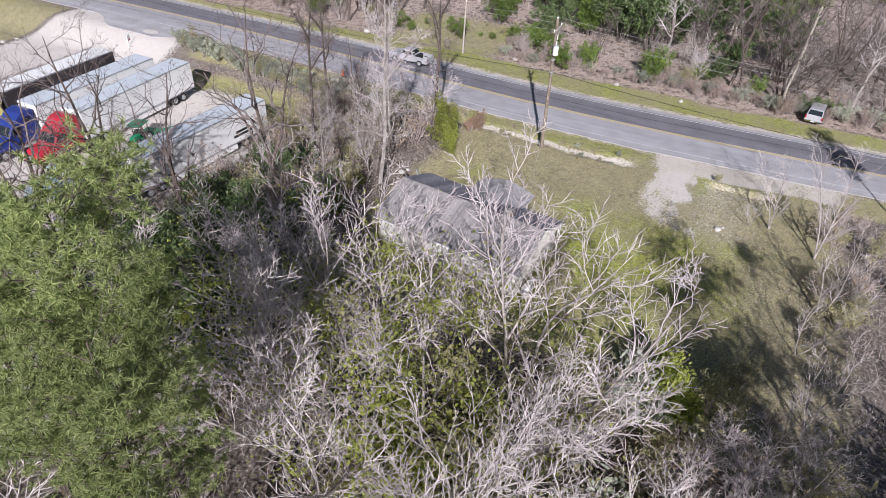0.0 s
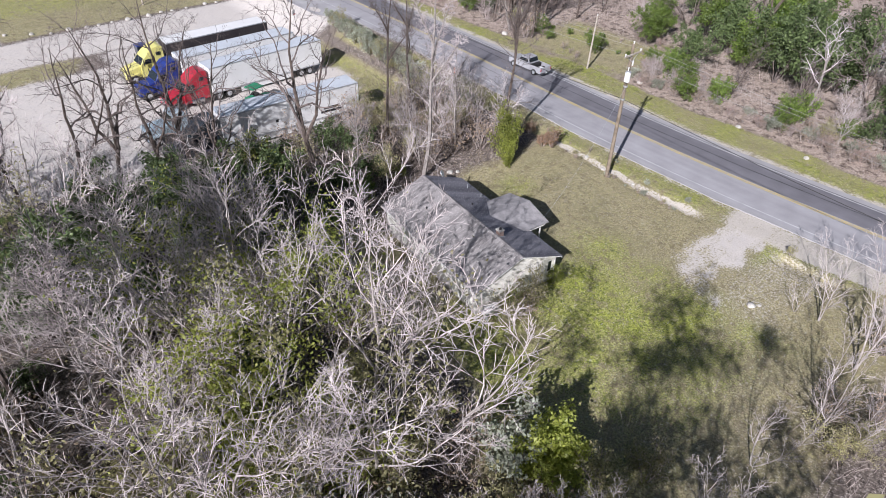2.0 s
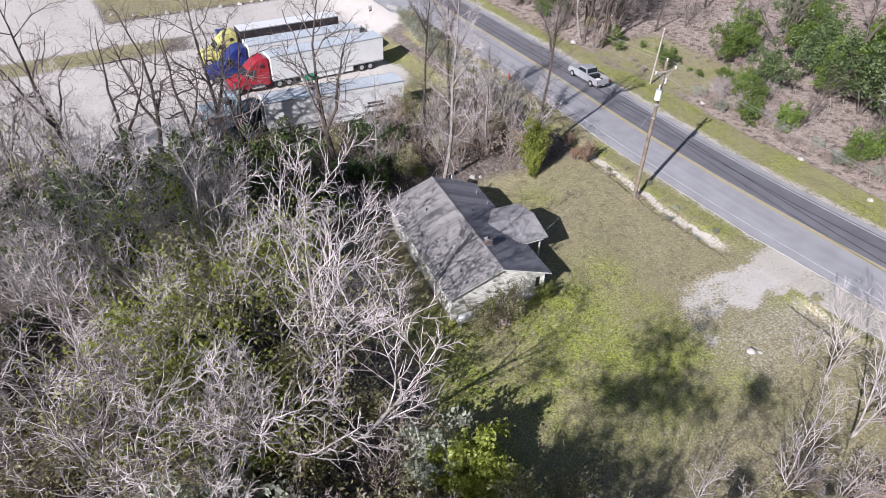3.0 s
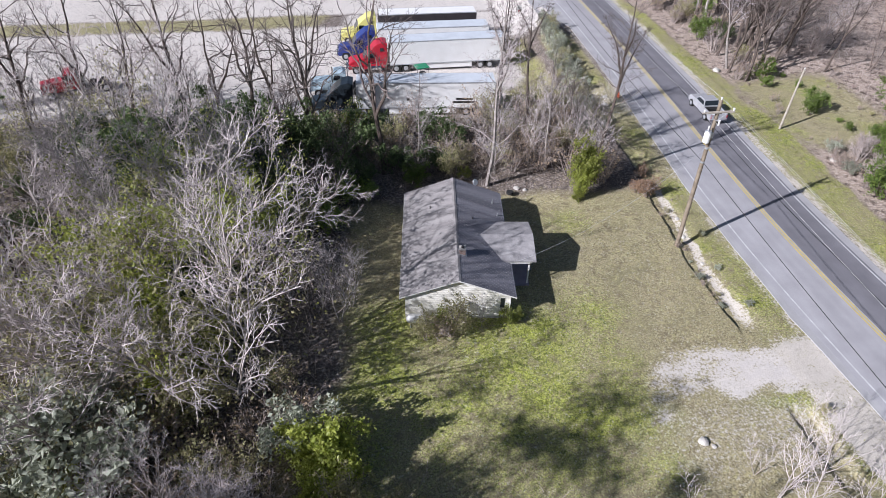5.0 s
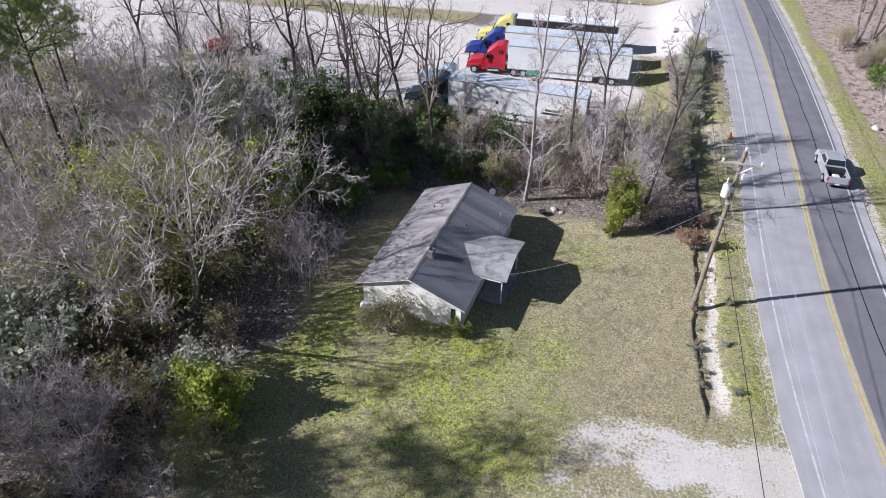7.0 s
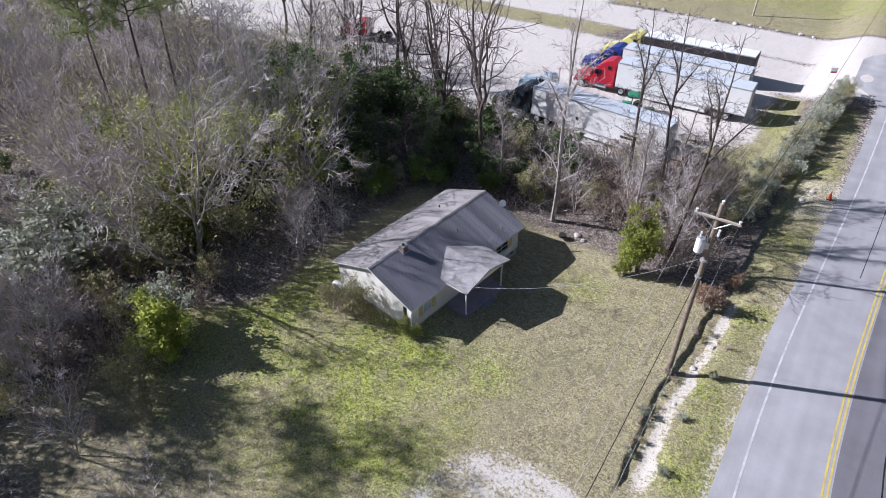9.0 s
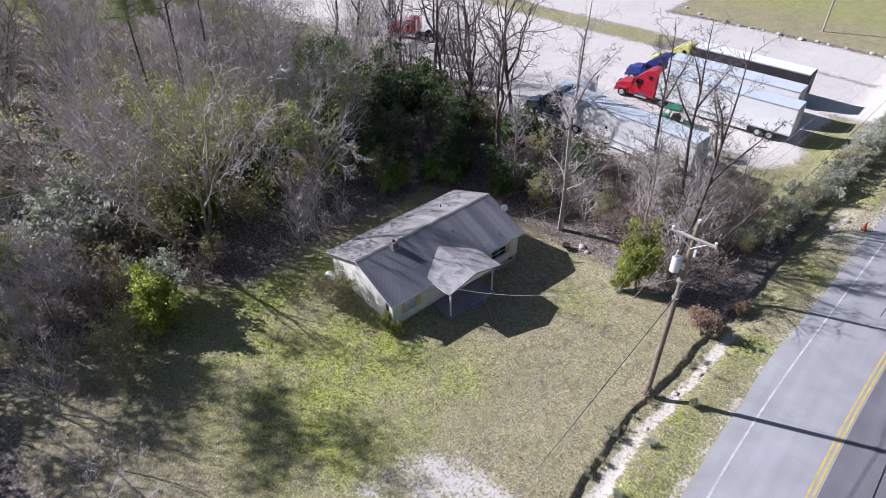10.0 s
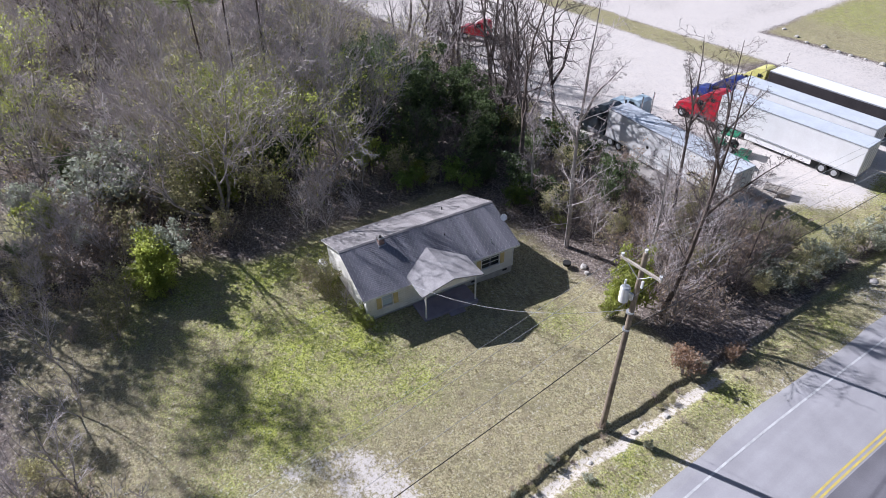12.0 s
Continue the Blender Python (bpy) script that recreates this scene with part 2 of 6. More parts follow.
# ---- plants ----
def branch(rng, start, way, length, segs, wobble, up):
    pts, d = [start], unit(way)
    for _ in range(segs):
        d = unit(d + rng.normal(size=3) * wobble + np.array([0, 0, up]))
        pts.append(pts[-1] + d * length / segs)
    return np.array(pts)


def grow(rng, stems, levels, r_min=0.007, stout=0.021, blunt=0.32):
    """Branches upon branches. stems: (points, foot radius). levels: (count, from, length, angle, wobble, up, segments, sides)."""
    out = [[(p, np.linspace(r, max(r * 0.1, r_min), len(p)), 6) for p, r in stems]]
    for count, t0, ln, ang, wob, up, segs, sides in levels:
        here = []
        for pts, rad, _ in out[-1]:
            total = np.linalg.norm(np.diff(pts, axis=0), axis=1).sum()
            k = max(1, int(round(count * rng.uniform(0.75, 1.25))))
            spin = rng.uniform(0, 6.28)
            for i in range(k):
                t = t0 + (0.99 - t0) * (i + rng.uniform(0, 1)) / k
                f = t * (len(pts) - 1)
                j = min(int(f), len(pts) - 2)
                start = pts[j] + (pts[j + 1] - pts[j]) * (f - j)
                tan = unit(pts[j + 1] - pts[j])
                side = unit(np.cross(tan, [0.3, 0.5, 0.8] + rng.normal(size=3) * 0.05))
                other = np.cross(tan, side)
                spin += 2.4 + rng.normal() * 0.3
                th = radians(ang * rng.uniform(0.7, 1.3))
                way = tan * math.cos(th) + (side * math.cos(spin) + other * math.sin(spin)) * math.sin(th)
                r0 = max(r_min, min(np.interp(f, range(len(rad)), rad) * 0.72, 0.5))
                reach = total * ln * rng.uniform(0.7, 1.2) * (1.15 - 0.55 * t)
                r0 = max(r_min, min(r0, stout * reach))
                p = branch(rng, start, way, reach, segs, wob, up)
                here.append((p, np.linspace(r0, max(r_min * blunt, r0 * 0.3), len(p)), sides))
        out.append(here)
    return out


def bare_tree_meshes(seed, height, kind):
    """Trunk and crown of a leafless tree: broad, tall or young."""
    rng = np.random.default_rng(seed)
    far = kind.endswith("_far")
    if kind.startswith("broad"):
        stems = []
        for i in range(5):
            a = i * 1.257 + rng.uniform(0, 0.9)
            s = rng.uniform(0.12, 0.32) if i == 0 else rng.uniform(0.35, 0.95)
            stems.append((branch(rng, np.array([0.2 * math.cos(a), 0.2 * math.sin(a), -0.2]), np.array([s * math.cos(a), s * math.sin(a), 1.0]), height * rng.uniform(0.74, 0.95), 10, 0.12, 0.035), height * rng.uniform(0.0065, 0.0095)))
        if far:
            lv = grow(rng, stems, [(6, 0.25, 0.48, 36, 0.14, 0.06, 5, 3), (6, 0.2, 0.44, 38, 0.12, 0.05, 2, 3), (3, 0.15, 0.6, 38, 0.08, 0.03, 1, 3)], 0.034, 0.012, 0.55)
        else:
            lv = grow(rng, stems, [(8, 0.26, 0.46, 36, 0.13, 0.06, 8, 4), (8, 0.22, 0.42, 38, 0.13, 0.05, 4, 3), (5, 0.15, 0.55, 38, 0.12, 0.03, 2, 3)], 0.0172, 0.0115, 0.45)
    elif kind.startswith("plume"):
        stems = [(branch(rng, np.array([0, 0, -0.2]), np.array([rng.normal() * 0.06, rng.normal() * 0.06, 1.0]), height, 12, 0.05, 0.06), height * 0.0085)]
        a = rng.uniform(0, 6.28)
        stems.append((branch(rng, stems[0][0][2], np.array([0.35 * math.cos(a), 0.35 * math.sin(a), 1.0]), height * 0.66, 8, 0.07, 0.05), height * 0.006))
        lv = grow(rng, stems, [(22, 0.18, 0.30, 46, 0.09, 0.07, 5, 4), (7, 0.15, 0.42, 42, 0.10, 0.04, 3, 3), (4, 0.2, 0.55, 40, 0.10, 0.03, 1, 3)], 0.0172, 0.010, 0.5)
    elif kind.startswith("feather"):
        stems = [(branch(rng, np.array([0, 0, -0.2]), np.array([rng.normal() * 0.02, rng.normal() * 0.02, 1.0]), height, 12, 0.035, 0.07), height * 0.0108)]
        for k, a in ((6, 0.6), (7, 2.9), (8, 4.6)):
            stems.append((branch(rng, stems[0][0][k], np.array([0.55 * math.cos(a), 0.55 * math.sin(a), 1.0]), height * (0.62 - 0.05 * k), 7, 0.10, 0.06), height * 0.0055))
        lv = grow(rng, stems, [(34, 0.12, 0.17, 62, 0.14, 0.05, 5, 4), (6, 0.2, 0.42, 46, 0.18, 0.03, 3, 3), (4, 0.2, 0.45, 44, 0.16, 0.02, 1, 3)], 0.0115, 0.010)
    elif kind.startswith("tall"):
        stems = [(branch(rng, np.array([0, 0, -0.2]), np.array([rng.normal() * 0.05, rng.normal() * 0.05, 1.0]), height, 12, 0.085, 0.07), height * 0.0145)]
        a = rng.uniform(0, 6.28)
        fork = stems[0][0][5 if far else 4]
        stems.append((branch(rng, fork, np.array([0.5 * math.cos(a), 0.5 * math.sin(a), 1.0]), height * 0.55, 8, 0.11, 0.05), height * 0.0095))
        if far:
            lv = grow(rng, stems, [(8, 0.42, 0.30, 50, 0.17, 0.10, 4, 3), (6, 0.2, 0.45, 45, 0.17, 0.06, 2, 3), (4, 0.2, 0.5, 42, 0.14, 0.04, 1, 3)], 0.017)
        else:
            lv = grow(rng, stems, [(8, 0.30, 0.40, 52, 0.24, 0.10, 7, 5), (6, 0.2, 0.45, 48, 0.22, 0.06, 4, 3), (5, 0.2, 0.45, 44, 0.18, 0.04, 2, 3), (2, 0.25, 0.5, 40, 0.12, 0.02, 1, 3)], 0.0105)
    else:
        stems = [(branch(rng, np.array([0.1 * i, 0.05 * i, -0.1]), np.array([rng.normal() * 0.2, rng.normal() * 0.2, 1.0]), height, 7, 0.08, 0.06), height * 0.008) for i in range(2)]
        lv = grow(rng, stems, [(12, 0.12, 0.34, 36, 0.10, 0.09, 4, 3), (7, 0.2, 0.42, 36, 0.10, 0.05, 2, 3), (4, 0.2, 0.5, 36, 0.10, 0.03, 1, 3)], 0.0105)
    return tubes(lv[0], "trunk"), tubes([q for l in lv[1:] for q in l], "crown")


KINDS = {}


def bare_tree(key, seed, height, kind, dark):
    if key not in KINDS:
        KINDS[key] = bare_tree_meshes(seed, height, kind)
        t, c = KINDS[key]
        t.materials.append(DARK_BARK if dark else PALE_BARK)
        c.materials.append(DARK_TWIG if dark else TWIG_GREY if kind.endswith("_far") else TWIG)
    return KINDS[key]


def plant(name, meshes, names, x, y, z, turn, scale, label, category, group, lean=(0, 0)):
    """A plant as one thing: an Empty at its foot with its parts under it."""
    ob = thing(name, Matrix.Translation((x, y, z)) @ pose(0, 0, 0, lean[0], lean[1], turn) @ Matrix.Scale(scale, 4), label, category, group)
    for me, nm in zip(meshes, names):
        part(nm, me, None, ob)
    return ob


def shrub_meshes(seed, height, width, count, size, leaf_mat, twig_mat, stems=7, bare=0.0):
    """Stems from the ground and a crown of many small leaves with gaps."""
    rng = np.random.default_rng(seed)
    st = []
    for i in range(stems):
        a, s = rng.uniform(0, 6.28), rng.uniform(0.15, 1.0)
        st.append((branch(rng, np.array([0.15 * math.cos(a), 0.15 * math.sin(a), -0.1]), np.array([width / height * s * math.cos(a), width / height * s * math.sin(a), 1.0]), height * rng.uniform(0.6, 1.0), 5, 0.12, 0.03), 0.02 + 0.006 * height))
    lv = grow(rng, st, [(5, 0.25, 0.45, 42, 0.16, 0.06, 3, 3), (5, 0.2, 0.5, 42, 0.14, 0.03, 1, 3)], 0.013)
    tw = tubes([q for l in lv for q in l], "stem")
    tw.materials.append(twig_mat)
    ends = np.concatenate([p[1:] for p, _, _ in lv[2]] + [p[:1] * 0.4 + p[1:] * 0.6 for p, _, _ in lv[2]] + [p[2:] for p, _, _ in lv[1]])
    pick = ends[rng.integers(0, len(ends), count)] + rng.normal(size=(count, 3)) * 0.05 * height ** 0.5 * 1.6
    pick[:, 2] = np.maximum(pick[:, 2], 0.05)
    lf = leaves(rng, pick, size, "foliage")
    lf.materials.append(leaf_mat)
    return tw, lf


def pine_meshes(seed, height, k, thick):
    rng = np.random.default_rng(seed)
    stem = (branch(rng, np.array([0, 0, -0.2]), np.array([0.02, 0.0, 1.0]), height, 12, 0.02, 0.05), height * 0.0085)
    lv = grow(rng, [stem], [(46, 0.64, 0.155, 64, 0.10, 0.06, 5, 4), (9, 0.25, 0.42, 50, 0.10, 0.05, 3, 3)], 0.009)
    ends = np.concatenate([p[-2:] for p, _, _ in lv[2]] + [p[-2:] for p, _, _ in lv[1]])
    ends = np.concatenate([ends, ends + rng.normal(size=ends.shape) * 0.13, ends + rng.normal(size=ends.shape) * 0.2])
    n = len(ends) * k
    c = np.repeat(ends, k, 0)
    d = unit(rng.normal(size=(n, 3)) + np.array([0, 0, 0.35]))
    w = unit(np.cross(d, rng.normal(size=(n, 3)))) * thick
    ln = rng.uniform(0.09, 0.2, (n, 1))
    v = np.stack([c - w, c + w, c + d * ln], 1).reshape(-1, 3)
    t = tubes([q for l in lv for q in l], "trunk")
    t.materials.append(DARK_BARK)
    m = mesh_of("foliage", v, None, np.arange(n * 3).reshape(-1, 3))
    m.materials.append(NEEDLE)
    return t, m



def clump_mesh(seed, height, spread, clumps, each, size, mat, lo=0.35, hi=0.8, loose=0):
    """Evergreen clumps hanging in a bare crown."""
    r = np.random.default_rng(seed)
    c = np.concatenate([r.normal(size=(each, 3)) * r.uniform(lo, hi) + [r.normal() * spread, r.normal() * spread, height * r.uniform(0.34, 0.85)] for _ in range(clumps)])
    if loose:
        c = np.concatenate([c, np.c_[r.normal(size=(loose, 2)) * spread * 1.3, height * r.uniform(0.1, 0.75, loose)]])
    me = leaves(r, c, size, "foliage")
    me.materials.append(mat)
    return me


def joined(name, source, poses, mat):
    """Many copies of one quad mesh as a single mesh."""
    n = len(source.vertices)
    co = np.empty(n * 3, np.float32)
    source.vertices.foreach_get("co", co)
    co = np.c_[co.reshape(-1, 3), np.ones(n)]
    q = np.empty(len(source.loops), np.int32)
    source.loops.foreach_get("vertex_index", q)
    me = mesh_of(name, np.concatenate([(co @ np.array(m).T)[:, :3] for m in poses]), np.concatenate([q.reshape(-1, 4) + n * i for i in range(len(poses))]))
    me.materials.append(mat)
    return me


# ---- ground ----
TABLE = np.random.default_rng(5).random((256, 256))


def patchy(x, y, size, seed=0):
    """Smooth noise from 0 to 1, with lumps of that size."""
    x, y = np.asarray(x, float) / size + 17.3 * seed + 500, np.asarray(y, float) / size + 9.1 * seed + 500
    i, j = np.floor(x).astype(int), np.floor(y).astype(int)
    u, v = x - i, y - j
    u, v = u * u * (3 - 2 * u), v * v * (3 - 2 * v)
    t = lambda a, b: TABLE[a % 256, b % 256]
    return (t(i, j) * (1 - u) + t(i + 1, j) * u) * (1 - v) + (t(i, j + 1) * (1 - u) + t(i + 1, j + 1) * u) * v


def step(lo, hi, v):
    t = np.clip((v - lo) / (hi - lo), 0, 1)
    return t * t * (3 - 2 * t)


def band(v, lo, hi, soft):
    return step(lo - soft, lo + soft, v) * (1 - step(hi - soft, hi + soft, v))


ROAD_Y = (-320, -60, -20, -8, 0, 9, 17, 28, 40, 54, 70, 100, 400)
ROAD_X = (45, 31, 28.2, 27.5, 27.3, 27.6, 28.1, 28.85, 29.4, 29.8, 29.9, 29.6, 25)


def road_x(y):
    """The yellow line's place across, along the road."""
    y = np.asarray(y, float)
    return sum(np.interp(y + d, ROAD_Y, ROAD_X) for d in (-8, -5, -2, 0, 2, 5, 8)) / 7


ROAD_L, ROAD_R = -5.25, 5.2


def ditch_x(y):
    """The cut edge of the roadside ditch on the yard's side."""
    y = np.asarray(y, float)
    return 17.75 + 0.12 * np.sin(y * 0.55) + 0.085 * np.maximum(y - 1, 0)


def ground_z(x, y):
    x, y = np.asarray(x, float), np.asarray(y, float)
    z = 0.10 * (patchy(x, y, 5, 1) - 0.5) + 0.05 * (patchy(x, y, 1.3, 2) - 0.5)
    z = z + 0.12 * band(x, -7, 5, 3) * band(y, -9, 1, 3) - 0.38 * np.exp(-((x - 5) ** 2 + (y - 8) ** 2) / 30)
    d = x - ditch_x(y)
    along = band(y, -8.5, 40, 1.2)
    cut = step(-0.1, 0.1, d + 0.3 * (patchy(x, y, 0.8, 13) - 0.5)) * (1 - step(0.7, 2.2, d))
    z = z - 0.27 * cut * along * (0.8 + 0.4 * patchy(x, y, 0.9, 3))
    cut2 = band(x - 17.7, -0.2, 1.2, 0.3) * band(y, -21, -15.6, 0.6)
    z = z - 0.4 * cut2
    dr = x - road_x(y)
    near = 1 - step(0.0, 2.0, np.maximum(ROAD_L - dr, dr - ROAD_R))
    z = z * (1 - near) - 0.06 * near
    z = z + 0.7 * step(39, 60, x) * patchy(x, y, 14, 4)
    z = z - 1.7 * step(12, 38, y) * (1 - step(15, 22.2, x))
    return z


def masks(x, y):
    """How much gravel, green grass, leaf litter and washed sand lies at each place."""
    n1, n2, n3 = patchy(x, y, 6, 6), patchy(x, y, 2.2, 7), patchy(x, y, 0.8, 8)
    wob = (n1 - 0.5) * 3 + (n2 - 0.5) * 1.5
    south = 27.0 + 6.0 * (1 - step(-20, -14, x))
    lot = band(y + wob * 0.5, south, 60.2, 0.8) * (1 - step(13.0, 15.5, x + wob + 4.5 * (1 - step(33, 41, y))))
    lot = np.maximum(lot, band(y + wob * 0.3, 53.5, 65, 1) * band(x, -8, 24.5, 1.5))
    lot = np.maximum(lot, band(y + wob * 0.3, 65.6, 75.9, 0.8) * (1 - step(26, 28, x)))
    lot = np.maximum(lot, band(y, 72, 120, 3) * band(x + wob * 0.3, -75, -17.2, 1.2))
    lot = np.maximum(lot, band(y, 53, 70, 2) * band(x, 16, 28, 1.5))
    streak = patchy(x, y * 7, 3.0, 30)
    bend = 2.6 * (1 - step(8.5, 12.5, x)) ** 2
    drive = band(y + bend + wob * 0.35 + (n3 - 0.5) * 0.8, -13.6, -10.4 + 0.5 * step(19, 22, x), 0.5) * step(8.0, 10.5, x + wob * 0.7) * (1 - step(23, 24, x))
    drive = drive * (0.15 + 0.45 * streak + 0.4 * n3 + 0.4 * step(11, 17, x))
    sandy = np.maximum(0.45 * band(y, -20, -14, 2) * band(x, 8, 20, 3) * n1, 0.9 * band(y, 24, 32, 1.5) * band(x, 20.5, 24, 0.7) * n2)
    gravel = np.clip(np.maximum(np.maximum(lot * (0.75 + 0.5 * n1), drive), sandy), 0, 1)
    d = x - ditch_x(y)
    sand = band(d + (n3 - 0.5) * 0.35 - 0.25 * (n2 - 0.5), 0.65 + 0.2 * step(-2, 4, y), 1.5, 0.16) * band(y, -8.3, 10, 0.8) * (0.54 + 0.34 * n2)
    shoulder = band(x - road_x(y), ROAD_R - 0.2, ROAD_R + 0.9, 0.3) * (0.35 + 0.6 * n3)
    apron = band(x - road_x(y) + wob * 0.15, ROAD_L - 3.1, ROAD_L + 0.3, 0.35) * band(y, -27, -10.0, 1.0) * (0.65 + 0.5 * n2)
    shoulder = np.maximum(np.maximum(shoulder, apron), band(x - road_x(y), ROAD_L - 0.6, ROAD_L + 0.3, 0.25) * (0.1 + 0.55 * n3) * band(y, -60, 52, 2))
    sand = np.clip(np.maximum(sand, shoulder), 0, 1)
    yard = band(x + wob * 0.5, -9.5 - 5 * step(8, 14, -y), 23, 1.5) * band(y + wob * 0.5, -27, 10.5, 1.5)
    yard = yard * (1 - 0.3 * step(15.5, 19, -y - 0.25 * x + wob * 0.5) * (1 - step(6, 12, x)))
    east = band(x, 33, 38.0 + wob * 0.4, 0.5)
    verge = band(x, 19.2, 23.5, 0.7) * band(y, -60, 50, 3)
    clearing = band(x, 38, 52, 3) * band(y, 14, 32, 4)
    side = band(x + wob * 0.3, 9.5, 17.5, 1) * band(y, 22, 53, 2)
    field = step(76.2, 77.6, y + wob * 0.2) * step(-17.6, -15.6, x + wob * 0.3) * (1 - step(22, 26, x))
    island = band(y + wob * 0.4, 60.2, 65.6, 0.9) * (1 - step(-13, -9.5, x + 0.5 * (63 - y)))
    far = step(84, 90, y) * band(x, -17, 25, 1.5)
    open_ = np.clip(yard + east + verge + clearing + side + field + island + far, 0, 1)
    glade = np.exp(-((x + 27) ** 2 + (y + 21.5) ** 2) / 16)
    open_ = np.clip(open_ + 0.9 * glade, 0, 1)
    litter = 1 - open_
    lush = 0.17 + 0.85 * (band(x, -12, 9.5, 3) * band(y, -20, -3, 3))
    lush = np.maximum(lush, 1.1 * np.exp(-((x - 18.0) / 2.2) ** 2 - ((y + 14.9) / 1.0) ** 2))
    lush = np.maximum(lush, 1.2 * np.exp(-((x - 9.3) ** 2 + (y - 5.5) ** 2) / 5))
    green = yard * lush * (0.05 + 0.75 * n2 + 0.5 * n1) + 0.75 * east * (0.4 + 0.7 * n2) + 0.62 * verge * (0.2 + 0.9 * n2) + clearing * (0.9 * n2 + 0.5 * n1 - 0.25) + 0.7 * side * (0.3 + 0.8 * n1) + 0.2 * field + 0.3 * island + 0.4 * far + 0.9 * glade
    return gravel, np.clip(green, 0, 1), np.clip(litter, 0, 1), sand, np.clip(litter * step(35, 39, x), 0, 1)


def axis_steps(fine, lo, hi):
    """Grid lines: close together in the given stretches, wider towards the horizon."""
    s, v = [], lo
    while v < hi:
        s.append(v)
        gap = min([abs(v - a) if v < a else (abs(v - b) if v > b else 0) for a, b, _ in fine])
        d = min([g for a, b, g in fine if a <= v <= b] or [0.6 + gap * 0.25])
        v += d
    return np.array(s + [hi])


gx = axis_steps([(-45, 16.4, 0.5), (16.4, 17.0, 0.2), (17.0, 20.6, 0.1), (20.6, 21.0, 0.2), (21.0, 56, 0.5)], -1800, 1800)
gy = axis_steps([(-40, -23, 0.5), (-23, 15, 0.25), (15, 80, 0.5)], -1800, 1800)
GX, GY = np.meshgrid(gx, gy)
GZ = ground_z(GX, GY)
nx, ny = len(gx), len(gy)
idx = np.arange(nx * ny).reshape(ny, nx)
ground_mesh = mesh_of("ground", np.stack([GX, GY, GZ], -1).reshape(-1, 3), np.stack([idx[:-1, :-1], idx[:-1, 1:], idx[1:, 1:], idx[1:, :-1]], -1).reshape(-1, 4), smooth=True)
for key, val in zip(("gravel", "green", "litter", "sand", "dry_brush"), masks(GX, GY)):
    ground_mesh.attributes.new(key, "FLOAT", "POINT").data.foreach_set("value", val.ravel().astype(np.float32))


